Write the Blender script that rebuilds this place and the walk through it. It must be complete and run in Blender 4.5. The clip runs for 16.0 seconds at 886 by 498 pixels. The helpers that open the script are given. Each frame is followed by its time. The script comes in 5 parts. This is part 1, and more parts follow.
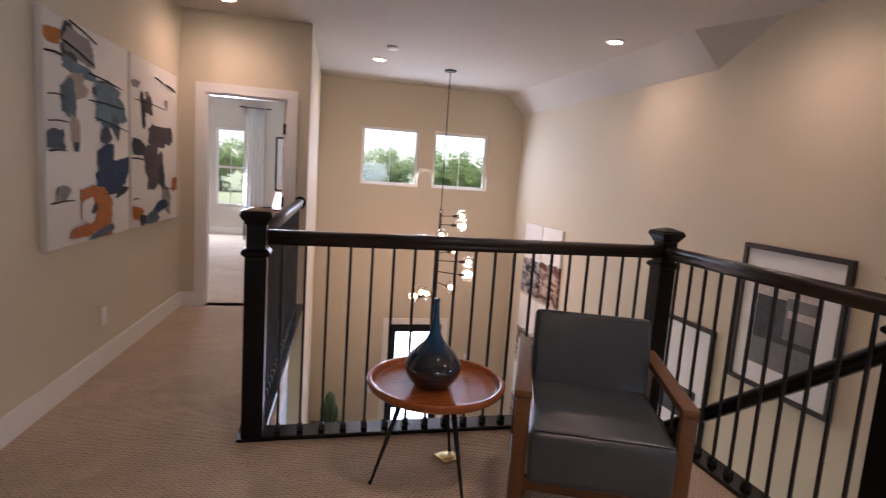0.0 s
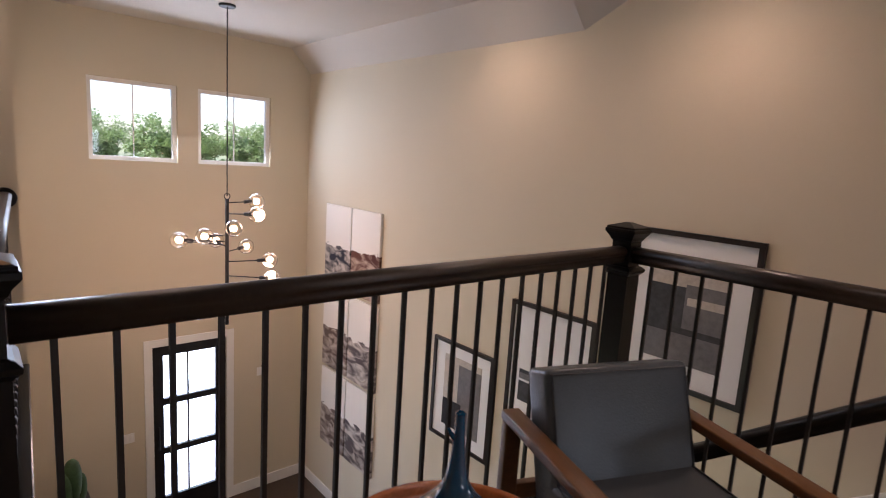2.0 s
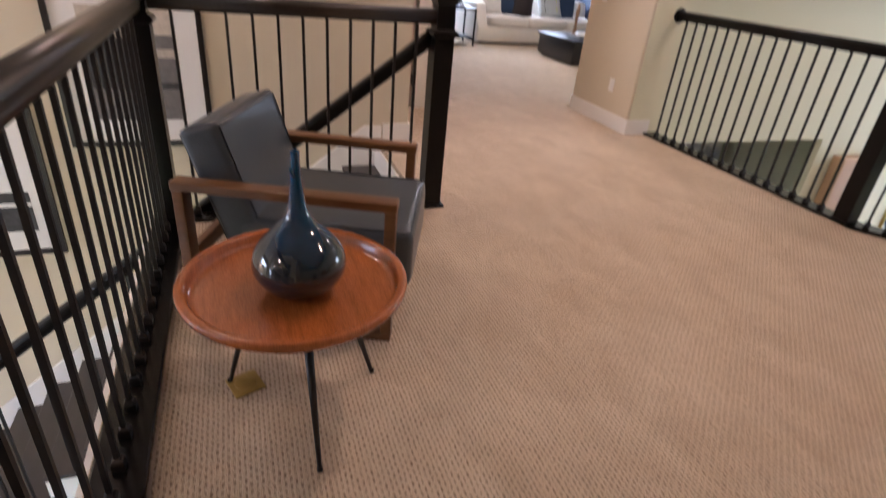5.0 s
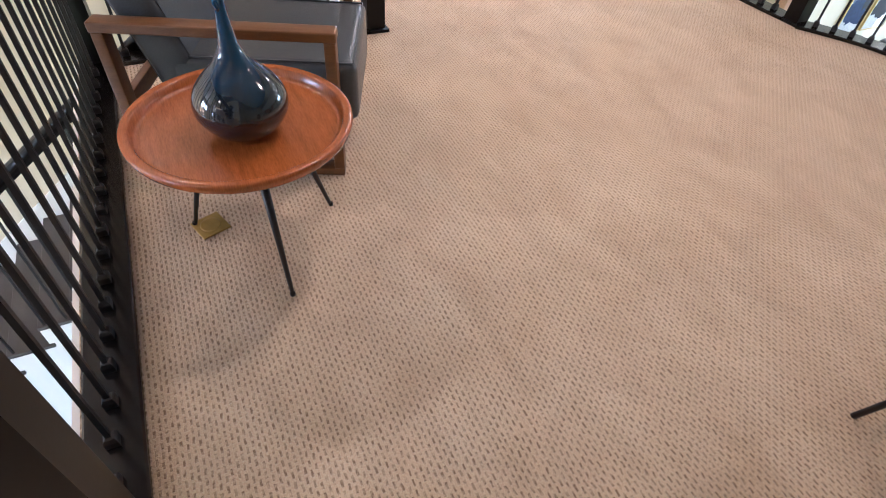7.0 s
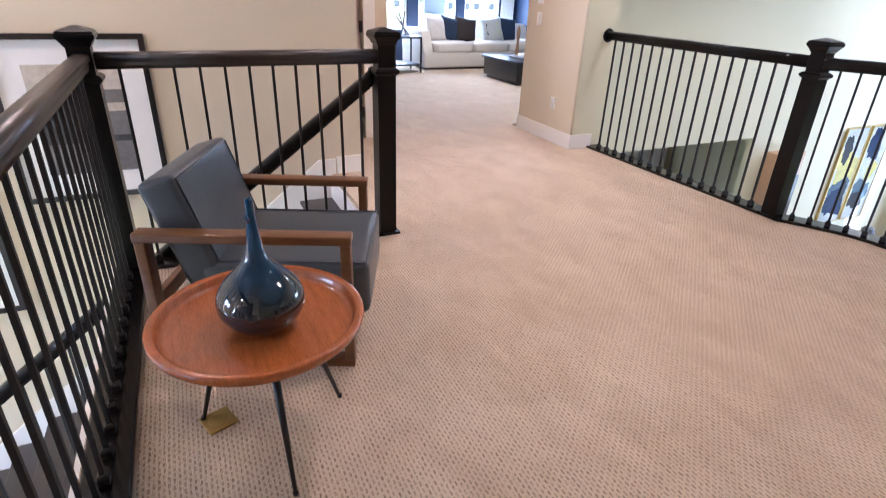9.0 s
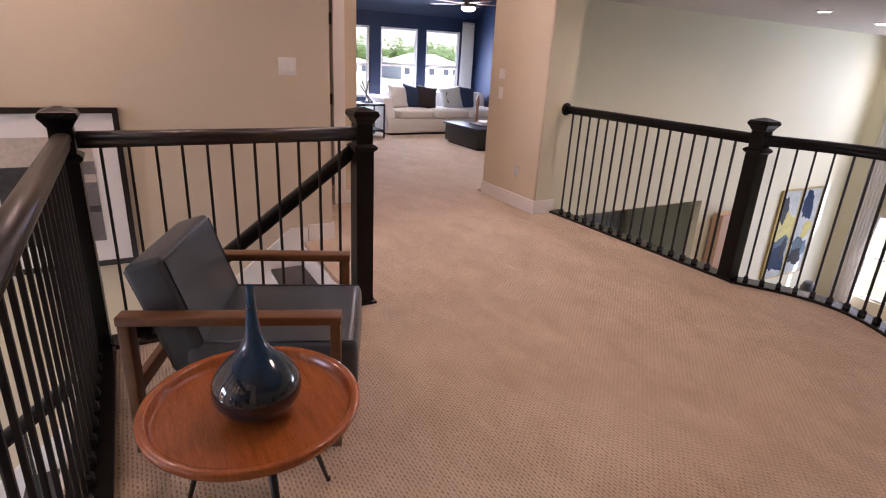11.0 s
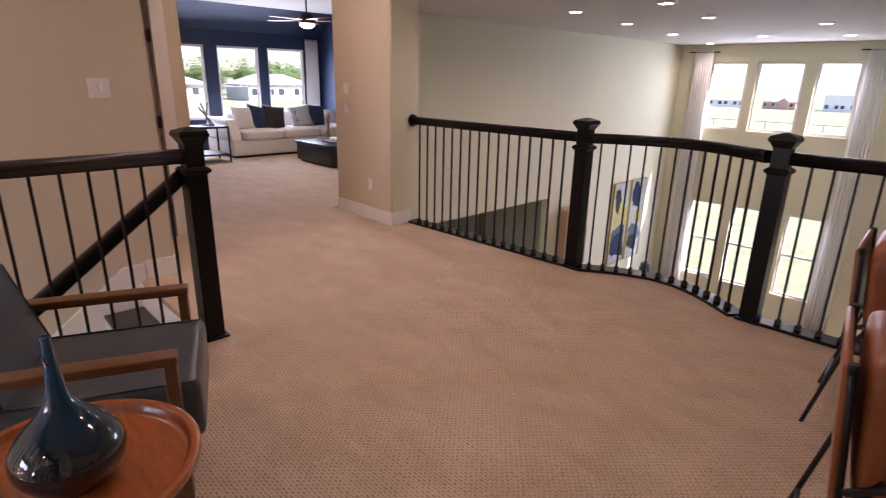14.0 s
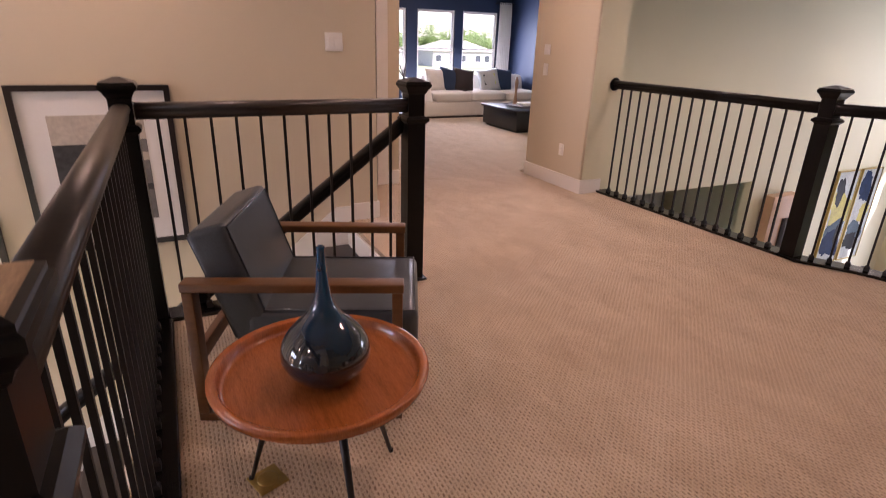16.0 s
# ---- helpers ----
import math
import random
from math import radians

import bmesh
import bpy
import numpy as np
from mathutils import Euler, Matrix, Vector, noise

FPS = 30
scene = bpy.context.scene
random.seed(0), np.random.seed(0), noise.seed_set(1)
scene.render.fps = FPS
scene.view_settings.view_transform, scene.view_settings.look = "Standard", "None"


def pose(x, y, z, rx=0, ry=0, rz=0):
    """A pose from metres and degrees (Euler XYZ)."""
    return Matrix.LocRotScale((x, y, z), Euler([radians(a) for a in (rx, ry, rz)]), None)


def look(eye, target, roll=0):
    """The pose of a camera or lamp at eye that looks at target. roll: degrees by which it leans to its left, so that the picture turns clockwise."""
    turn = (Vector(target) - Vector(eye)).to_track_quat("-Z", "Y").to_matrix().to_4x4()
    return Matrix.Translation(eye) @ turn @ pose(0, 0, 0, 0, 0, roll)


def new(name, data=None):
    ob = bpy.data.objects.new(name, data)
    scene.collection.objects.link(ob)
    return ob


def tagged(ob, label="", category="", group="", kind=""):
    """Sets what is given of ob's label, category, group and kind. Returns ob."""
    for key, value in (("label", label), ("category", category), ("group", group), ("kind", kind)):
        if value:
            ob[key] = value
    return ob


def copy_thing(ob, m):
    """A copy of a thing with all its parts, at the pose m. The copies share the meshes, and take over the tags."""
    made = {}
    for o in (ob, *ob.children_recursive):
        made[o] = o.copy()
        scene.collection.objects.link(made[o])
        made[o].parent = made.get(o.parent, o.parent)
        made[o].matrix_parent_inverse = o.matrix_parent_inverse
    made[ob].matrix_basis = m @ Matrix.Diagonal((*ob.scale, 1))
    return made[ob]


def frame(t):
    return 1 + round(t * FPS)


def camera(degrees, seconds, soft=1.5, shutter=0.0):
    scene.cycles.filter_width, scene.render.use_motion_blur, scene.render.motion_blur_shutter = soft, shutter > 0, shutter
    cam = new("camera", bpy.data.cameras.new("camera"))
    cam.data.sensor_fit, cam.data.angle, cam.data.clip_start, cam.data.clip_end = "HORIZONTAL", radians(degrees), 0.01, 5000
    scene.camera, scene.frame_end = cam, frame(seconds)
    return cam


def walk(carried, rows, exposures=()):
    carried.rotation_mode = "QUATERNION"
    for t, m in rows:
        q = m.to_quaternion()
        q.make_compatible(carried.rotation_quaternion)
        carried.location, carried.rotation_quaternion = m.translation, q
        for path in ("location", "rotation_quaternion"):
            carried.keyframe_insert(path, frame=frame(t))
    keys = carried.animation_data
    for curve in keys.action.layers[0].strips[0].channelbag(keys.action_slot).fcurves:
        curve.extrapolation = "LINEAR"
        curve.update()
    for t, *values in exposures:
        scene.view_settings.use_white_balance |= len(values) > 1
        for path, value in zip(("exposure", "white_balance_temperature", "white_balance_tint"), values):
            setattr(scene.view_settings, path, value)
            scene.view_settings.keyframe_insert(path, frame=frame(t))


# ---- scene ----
cam = camera(78.3, 16.0, 1.0, 0.3)
PATH = [
    (0, (0.229, -2.77, 1.385), (0.72, -0.85, 1.118), 4.0),
    (0.5, (0.244, -2.475, 1.389), (1.027, -0.666, 1.052), 4.1),
    (1, (0.139, -2.119, 1.386), (1.09, -0.393, 1.045), 3.7),
    (1.5, (0.035, -1.748, 1.378), (1.201, -0.155, 1.059), 3.8),
    (2, (0.006, -1.304, 1.392), (1.314, 0.175, 1.076), 3.7),
    (2.5, (-0.039, -0.957, 1.401), (1.375, 0.417, 1.067), 3.5),
    (3, (-0.065, -0.781, 1.391), (1.59, 0.293, 1.069), 4.1),
    (3.5, (-0.02, -0.62, 1.372), (1.864, -0.011, 1.094), 4.5),
    (4, (-0.202, -0.487, 1.379), (1.762, -0.422, 1.009), 4.8),
    (4.5, (-0.463, -0.364, 1.399), (1.379, -0.851, 0.792), 5.7),
    (5, (-0.523, -0.386, 1.299), (1.114, -1.043, 0.354), 5.6),
    (5.2, (-0.479, -0.409, 1.271), (1.034, -1.075, 0.145), 5.2),
    (7.3, (-0.609, -0.4, 1.347), (0.622, -1.073, -0.078), 5.2),
    (7.5, (-0.61, -0.388, 1.347), (0.682, -1.084, -0.011), 4.8),
    (8, (-0.619, -0.373, 1.371), (0.785, -1.104, 0.148), 4.3),
    (8.5, (-0.631, -0.376, 1.376), (0.89, -1.127, 0.316), 3.3),
    (9, (-0.655, -0.393, 1.38), (0.972, -1.166, 0.51), 2.2),
    (9.2, (-0.655, -0.404, 1.339), (1.003, -1.183, 0.537), 1.8),
    (11.3, (-0.622, -0.26, 1.475), (0.989, -1.26, 0.839), 3.1),
    (11.5, (-0.629, -0.249, 1.469), (0.938, -1.324, 0.843), 3.4),
    (12, (-0.633, -0.23, 1.473), (0.813, -1.467, 0.858), 3.7),
    (12.5, (-0.637, -0.234, 1.471), (0.717, -1.575, 0.862), 3.5),
    (13, (-0.625, -0.24, 1.474), (0.687, -1.622, 0.866), 3.0),
    (13.5, (-0.63, -0.305, 1.465), (0.65, -1.717, 0.859), 2.5),
    (14, (-0.651, -0.375, 1.44), (0.721, -1.7, 0.838), 1.2),
    (14.5, (-0.653, -0.391, 1.447), (0.902, -1.492, 0.838), -0.3),
    (15, (-0.662, -0.331, 1.449), (1.011, -1.237, 0.831), -0.2),
    (15.5, (-0.617, -0.237, 1.451), (1.099, -1.069, 0.847), 0.5),
    (16, (-0.536, -0.197, 1.365), (1.135, -1.029, 0.649), 1.9),
]

EXPO = [(0, 1.4, 5850, 25), (2.5, 1.34, 5900, 22), (3.5, 1.54, 6350, 21), (5, 2.16, 5700, 20), (7.5, 2.86, 5050, 13), (9, 2.76, 5000, 17), (11.5, 1.86, 5950, 32), (14, 1.72, 6000, 33), (15, 1.76, 6350, 36), (16, 1.94, 6250, 34)]
walk(cam, [(t, look(eye, target, roll)) for t, eye, target, roll in PATH], EXPO)

# ---- world and light ----
world = bpy.data.worlds.new("sky")
scene.world = world
world.use_nodes = True
wn = world.node_tree
sky = wn.nodes.new("ShaderNodeTexSky")
sky.sky_type = "NISHITA"
sky.sun_disc = False
sky.sun_elevation = radians(50)
sky.sun_rotation = radians(247)
wn.links.new(sky.outputs[0], wn.nodes["Background"].inputs[0])
wn.nodes["Background"].inputs[1].default_value = 0.14
sun = new("sun", bpy.data.lights.new("sun", "SUN"))
sun.data.energy = 4.6
sun.data.angle = radians(0.5)
sun.data.color = (1.0, 0.95, 0.88)
sun.matrix_world = look((-30, -13, 36), (0, 0, 0))

FZ = -3.25      # foyer and great room floor
CZ = 2.695      # loft and foyer ceiling
GZ = 2.15       # great room ceiling
WARM = (1.0, 0.67, 0.48)
DAY = (0.79, 0.90, 1.0)


def area_lamp(name, where, target, sx, sy, watts, colour):
    d = bpy.data.lights.new(name, "AREA")
    d.shape, d.size, d.size_y, d.energy, d.color = "RECTANGLE", sx, sy, watts, colour
    ob = new(name, d)
    ob.matrix_world = look(where, target)
    return ob


def spot_lamp(name, where, watts, angle=160, blend=1.0, colour=WARM):
    d = bpy.data.lights.new(name, "SPOT")
    d.energy, d.color, d.spot_size, d.spot_blend, d.shadow_soft_size = watts, colour, radians(angle), blend, 0.05
    ob = new(name, d)
    ob.matrix_world = look(where, (where[0], where[1], where[2] - 1))
    return ob


GC = 2.6         # game room ceiling
# the one at (4.05, -2.85) is unseen, added to brighten the hall
DOWNLIGHTS = [(2.88, 1.86), (2.88, 0.1), (-0.46, 2.2), (1.2, -1.7), (0.3, -3.0), (3.0, -2.6), (4.05, -2.85), (1.0, 3.9)]
for dx, dy in DOWNLIGHTS:
    spot_lamp("downlight_beam", (dx, dy, CZ - 0.03), 12.5)
for dx, dy in ((6.2, -4.1), (8.6, -4.3)):
    spot_lamp("downlight_beam", (dx, dy, GC - 0.03), 9)
GREAT_LIGHTS = [(2.98, -5.8), (1.93, -5.7), (3.18, -7.28), (2.09, -7.1), (3.43, -9.15), (2.45, -10.1), (1.26, -8.5), (1.4, -10.5), (3.78, -11.5), (2.75, -4.45)]
for dx, dy in GREAT_LIGHTS:
    spot_lamp("great_room_beam", (dx, dy, GZ - 0.03), 9.5, 160, 1.0, (1.0, 0.80, 0.62))
area_lamp("daylight_foyer", (1.97, 5.45, 1.62), (1.97, 3.5, 1.1), 1.9, 0.85, 18, DAY)
area_lamp("daylight_front_door", (1.98, 5.62, -2.1), (1.98, 3.5, -2.2), 0.8, 2.1, 14, DAY)
area_lamp("daylight_great_high", (2.6, -11.95, 1.2), (2.4, -7.0, 0.6), 2.5, 1.1, 20, DAY)
area_lamp("daylight_great_low", (2.6, -11.95, -1.7), (2.4, -7.0, -1.9), 2.5, 1.5, 15, DAY)
area_lamp("daylight_game", (10.1, -5.2, 1.2), (6.0, -5.0, 0.6), 2.8, 1.1, 48, DAY)
area_lamp("daylight_bedroom", (-1.2, 8.1, 1.3), (-1.2, 5.0, 1.0), 0.6, 1.3, 40, DAY)
# fill added to brighten the bedroom; it has no fixture
spot_lamp("bedroom_fill", (-1.2, 5.0, CZ - 0.03), 16)

# ---- materials ----


def mat(name, colour, rough=0.5, metal=0.0, vary=0.08, scale=6.0, grain=60.0, bump=0.0, colour2=None, coat=0.0, stretch=None, spread=0.25, spec=0.5):
    m = bpy.data.materials.new(name)
    m.use_nodes = True
    nt = m.node_tree
    b = nt.nodes["Principled BSDF"]
    b.inputs["Roughness"].default_value = rough
    b.inputs["Metallic"].default_value = metal
    b.inputs["Coat Weight"].default_value = coat
    b.inputs["Specular IOR Level"].default_value = spec
    tc = nt.nodes.new("ShaderNodeTexCoord")
    src = tc.outputs["Object"]
    if stretch:
        mp = nt.nodes.new("ShaderNodeMapping")
        mp.inputs["Scale"].default_value = stretch
        nt.links.new(src, mp.inputs[0])
        src = mp.outputs[0]
    n1 = nt.nodes.new("ShaderNodeTexNoise")
    n1.inputs["Scale"].default_value = scale
    n1.inputs["Detail"].default_value = 4
    nt.links.new(src, n1.inputs["Vector"])
    n2 = nt.nodes.new("ShaderNodeTexNoise")
    n2.inputs["Scale"].default_value = grain
    n2.inputs["Detail"].default_value = 3
    nt.links.new(src, n2.inputs["Vector"])
    add = nt.nodes.new("ShaderNodeMath")
    add.operation = "ADD"
    nt.links.new(n1.outputs[0], add.inputs[0])
    nt.links.new(n2.outputs[0], add.inputs[1])
    ramp = nt.nodes.new("ShaderNodeMapRange")
    ramp.inputs["From Min"].default_value = 1.0 - spread * 2
    ramp.inputs["From Max"].default_value = 1.0 + spread * 2
    nt.links.new(add.outputs[0], ramp.inputs[0])
    mix = nt.nodes.new("ShaderNodeMixRGB")
    c2 = colour2 or tuple(max(0.0, c * (1 - 2 * vary)) for c in colour)
    mix.inputs[1].default_value = (*c2, 1)
    mix.inputs[2].default_value = (*colour, 1)
    nt.links.new(ramp.outputs[0], mix.inputs[0])
    nt.links.new(mix.outputs[0], b.inputs["Base Color"])
    if bump:
        bp = nt.nodes.new("ShaderNodeBump")
        bp.inputs["Strength"].default_value = bump
        bp.inputs["Distance"].default_value = 0.004
        nt.links.new(n2.outputs[0], bp.inputs["Height"])
        nt.links.new(bp.outputs[0], b.inputs["Normal"])
    return m


def glow(name, colour, strength):
    m = bpy.data.materials.new(name)
    m.use_nodes = True
    b = m.node_tree.nodes["Principled BSDF"]
    b.inputs["Base Color"].default_value = (*colour, 1)
    b.inputs["Emission Color"].default_value = (*colour, 1)
    b.inputs["Emission Strength"].default_value = strength
    return m


def glass(name, colour=(1, 1, 1), rough=0.0, ior=1.45):
    m = bpy.data.materials.new(name)
    m.use_nodes = True
    b = m.node_tree.nodes["Principled BSDF"]
    b.inputs["Base Color"].default_value = (*colour, 1)
    b.inputs["Roughness"].default_value = rough
    b.inputs["Transmission Weight"].default_value = 1.0
    b.inputs["IOR"].default_value = ior
    return m


def carpet_material():
    """Loop-pile carpet: short staggered dashes between loops, with soft footprints."""
    m = bpy.data.materials.new("carpet")
    m.use_nodes = True
    nt = m.node_tree
    N, L = nt.nodes, nt.links
    b = N["Principled BSDF"]
    b.inputs["Roughness"].default_value = 0.95
    b.inputs["Sheen Weight"].default_value = 0.2
    tc = N.new("ShaderNodeTexCoord")
    warp = N.new("ShaderNodeTexNoise")
    warp.inputs["Scale"].default_value = 45
    L.new(tc.outputs["Object"], warp.inputs["Vector"])
    wmix = N.new("ShaderNodeVectorMath")
    wmix.operation = "MULTIPLY_ADD"
    L.new(warp.outputs["Color"], wmix.inputs[0])
    wmix.inputs[1].default_value = (0.009, 0.008, 0)
    L.new(tc.outputs["Object"], wmix.inputs[2])
    br = N.new("ShaderNodeTexBrick")
    br.inputs["Scale"].default_value = 1.0
    br.inputs["Brick Width"].default_value = 0.026
    br.inputs["Row Height"].default_value = 0.0145
    br.inputs["Mortar Size"].default_value = 0.005
    br.inputs["Mortar Smooth"].default_value = 0.35
    br.offset = 0.5
    L.new(wmix.outputs[0], br.inputs["Vector"])
    foot = N.new("ShaderNodeTexNoise")
    foot.inputs["Scale"].default_value = 3.6
    foot.inputs["Detail"].default_value = 7
    foot.inputs["Roughness"].default_value = 0.62
    foot.inputs["Distortion"].default_value = 0.5
    lay = N.new("ShaderNodeMapping")
    lay.inputs["Rotation"].default_value = (0, 0, 0.6)
    lay.inputs["Scale"].default_value = (1.0, 1.6, 1.0)
    L.new(tc.outputs["Object"], lay.inputs[0])
    L.new(lay.outputs[0], foot.inputs["Vector"])
    c1 = N.new("ShaderNodeMixRGB")
    c1.inputs[1].default_value = (0.515, 0.392, 0.258, 1)
    c1.inputs[2].default_value = (0.685, 0.55, 0.388, 1)
    fr = N.new("ShaderNodeMapRange")
    fr.inputs["From Min"].default_value = 0.3
    fr.inputs["From Max"].default_value = 0.7
    vac = N.new("ShaderNodeTexWave")
    vac.wave_profile = "SAW"
    vac.inputs["Scale"].default_value = 0.62
    vac.inputs["Distortion"].default_value = 11.0
    vac.inputs["Detail"].default_value = 3
    vac.inputs["Detail Scale"].default_value = 0.9
    vrot = N.new("ShaderNodeMapping")
    vrot.inputs["Rotation"].default_value = (0, 0, 0.9)
    L.new(tc.outputs["Object"], vrot.inputs[0])
    L.new(vrot.outputs[0], vac.inputs["Vector"])
    step = N.new("ShaderNodeTexVoronoi")
    step.inputs["Scale"].default_value = 3.4
    step.inputs["Randomness"].default_value = 1.0
    L.new(lay.outputs[0], step.inputs["Vector"])
    lum = N.new("ShaderNodeRGBToBW")
    L.new(step.outputs["Color"], lum.inputs[0])
    pile = N.new("ShaderNodeMix")
    pile.inputs[0].default_value = 0.07
    L.new(foot.outputs[0], pile.inputs[2])
    L.new(vac.outputs["Fac"], pile.inputs[3])
    tread_ = N.new("ShaderNodeMix")
    tread_.inputs[0].default_value = 0.13
    L.new(pile.outputs[0], tread_.inputs[2])
    L.new(lum.outputs[0], tread_.inputs[3])
    L.new(tread_.outputs[0], fr.inputs[0])
    L.new(fr.outputs[0], c1.inputs[0])
    fine = N.new("ShaderNodeTexNoise")
    fine.inputs["Scale"].default_value = 220
    L.new(tc.outputs["Object"], fine.inputs["Vector"])
    c2 = N.new("ShaderNodeMixRGB")
    c2.blend_type = "MULTIPLY"
    c2.inputs[2].default_value = (0.44, 0.385, 0.34, 1)
    gaps = N.new("ShaderNodeTexNoise")
    gaps.inputs["Scale"].default_value = 75
    gaps.inputs["Detail"].default_value = 2
    L.new(tc.outputs["Object"], gaps.inputs["Vector"])
    gr = N.new("ShaderNodeMapRange")
    gr.inputs["From Min"].default_value = 0.3
    gr.inputs["From Max"].default_value = 0.6
    L.new(gaps.outputs[0], gr.inputs[0])
    dash = N.new("ShaderNodeMath")
    dash.operation = "MULTIPLY"
    inv = N.new("ShaderNodeMath")
    inv.operation = "SUBTRACT"
    inv.inputs[0].default_value = 1.0
    L.new(br.outputs["Fac"], inv.inputs[1])
    L.new(inv.outputs[0], dash.inputs[0])
    L.new(gr.outputs[0], dash.inputs[1])
    L.new(dash.outputs[0], c2.inputs[0])
    L.new(c1.outputs[0], c2.inputs[1])
    c3 = N.new("ShaderNodeMixRGB")
    c3.blend_type = "OVERLAY"
    c3.inputs[0].default_value = 0.35
    L.new(c2.outputs[0], c3.inputs[1])
    L.new(fine.outputs[0], c3.inputs[2])
    L.new(c3.outputs[0], b.inputs["Base Color"])
    h = N.new("ShaderNodeMath")
    h.operation = "SUBTRACT"
    L.new(fine.outputs[0], h.inputs[0])
    L.new(dash.outputs[0], h.inputs[1])
    bp = N.new("ShaderNodeBump")
    bp.inputs["Strength"].default_value = 0.9
    bp.inputs["Distance"].default_value = 0.006
    L.new(h.outputs[0], bp.inputs["Height"])
    L.new(bp.outputs[0], b.inputs["Normal"])
    return m


WALL = mat("greige_wall_paint", (0.62, 0.545, 0.405), 0.75, vary=0.03, scale=1.2, grain=180, bump=0.12)
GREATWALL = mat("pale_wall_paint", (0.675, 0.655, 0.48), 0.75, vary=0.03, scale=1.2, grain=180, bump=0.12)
BEDWALL = mat("pale_bedroom_paint", (0.66, 0.61, 0.55), 0.75, vary=0.03, scale=1.2, grain=180, bump=0.12)
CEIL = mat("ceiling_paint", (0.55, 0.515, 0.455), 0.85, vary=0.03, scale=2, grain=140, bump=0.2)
WHITE = mat("white_trim_paint", (0.80, 0.78, 0.74), 0.35, vary=0.02, scale=4, grain=90)
NAVY = mat("navy_wall_paint", (0.0045, 0.016, 0.052), 0.6, vary=0.1, scale=2, grain=120, bump=0.1)
CARPET = carpet_material()
BLACKWOOD = mat("espresso_painted_wood", (0.006, 0.005, 0.0045), 0.32, vary=0.25, scale=9, grain=70, bump=0.02, spec=0.22)
# browner than the black rails: warm reflected sheen put into the base colour
HANDWOOD = mat("worn_sheen_brown_handrail", (0.03, 0.019, 0.012), 0.38, vary=0.35, scale=9, grain=70, bump=0.02, spec=0.66)
PLATEWOOD = mat("glossy_dark_shoe_plate", (0.006, 0.005, 0.0045), 0.2, vary=0.25, scale=9, grain=70, bump=0.02, spec=0.5)
IRON = mat("black_iron", (0.008, 0.007, 0.007), 0.5, vary=0.1, scale=20)
TREAD = mat("dark_stair_tread", (0.055, 0.047, 0.043), 0.45, vary=0.2, scale=3, grain=40, bump=0.15, stretch=(1, 6, 6))
DARKFLOOR = mat("dark_wood_floor", (0.07, 0.042, 0.028), 0.3, vary=0.25, scale=3, grain=30, bump=0.1, stretch=(1, 8, 1))
WALNUT = mat("walnut_tray", (0.50, 0.145, 0.034), 0.24, vary=0.28, scale=4, grain=26, bump=0.06, stretch=(2, 14, 2), coat=0.2)
CHAIRWOOD = mat("walnut_chair_frame", (0.20, 0.088, 0.03), 0.36, vary=0.25, scale=5, grain=40, bump=0.06, stretch=(14, 2, 14))
LEATHER = mat("slate_grey_leather", (0.068, 0.083, 0.098), 0.3, vary=0.18, scale=5, grain=160, bump=0.25)
TAN = mat("tan_leather", (0.36, 0.115, 0.035), 0.33, vary=0.2, scale=5, grain=150, bump=0.2)
BRASS = mat("brass", (0.55, 0.40, 0.13), 0.35, metal=0.8, vary=0.1, scale=20)
CANVAS = mat("white_canvas", (0.78, 0.74, 0.68), 0.85, vary=0.05, scale=7, grain=200, bump=0.25, spec=0.15)
PAPER = mat("white_mat_board", (0.78, 0.77, 0.75), 0.7, vary=0.02, scale=8)
BLACKFRAME = mat("dark_frame", (0.018, 0.011, 0.010), 0.35, vary=0.2, scale=12)
FABRIC = mat("cream_upholstery", (0.72, 0.68, 0.62), 0.9, vary=0.05, scale=8, grain=260, bump=0.3)
SHEER = mat("white_curtain_fabric", (0.90, 0.89, 0.86), 0.9, vary=0.03, scale=8, grain=240, bump=0.2)
snt = SHEER.node_tree
tl = snt.nodes.new("ShaderNodeBsdfTranslucent")
tl.inputs[0].default_value = (0.95, 0.94, 0.92, 1)
sm = snt.nodes.new("ShaderNodeMixShader")
sm.inputs[0].default_value = 0.3
snt.links.new(snt.nodes["Principled BSDF"].outputs[0], sm.inputs[1])
snt.links.new(tl.outputs[0], sm.inputs[2])
snt.links.new(sm.outputs[0], snt.nodes["Material Output"].inputs[0])
PLASTIC = mat("white_plastic", (0.80, 0.78, 0.74), 0.35, vary=0.02, scale=30)
BLACKLEATHER = mat("black_leather", (0.012, 0.011, 0.012), 0.3, vary=0.2, scale=8, grain=150, bump=0.2)
PANE = glass("window_glass")
GLOBE = glass("clear_globe_glass", (1.0, 0.97, 0.93), 0.0, 1.35)
BULB = glow("warm_bulb", (1.0, 0.70, 0.42), 3.5)
LENS = glow("downlight_lens", (1.0, 0.80, 0.58), 28.0)
LENSCOOL = glow("downlight_lens_cool", (1.0, 0.90, 0.78), 12.0)
DOOROPEN = mat("pinkish_painted_door", (0.66, 0.52, 0.45), 0.4, vary=0.04, scale=3)

# ---- mesh helpers ----


def box(bm, x0, x1, y0, y1, z0, z1):
    v = [bm.verts.new(p) for p in ((x0, y0, z0), (x1, y0, z0), (x1, y1, z0), (x0, y1, z0), (x0, y0, z1), (x1, y0, z1), (x1, y1, z1), (x0, y1, z1))]
    for f in ((3, 2, 1, 0), (4, 5, 6, 7), (0, 1, 5, 4), (1, 2, 6, 5), (2, 3, 7, 6), (3, 0, 4, 7)):
        bm.faces.new([v[i] for i in f])


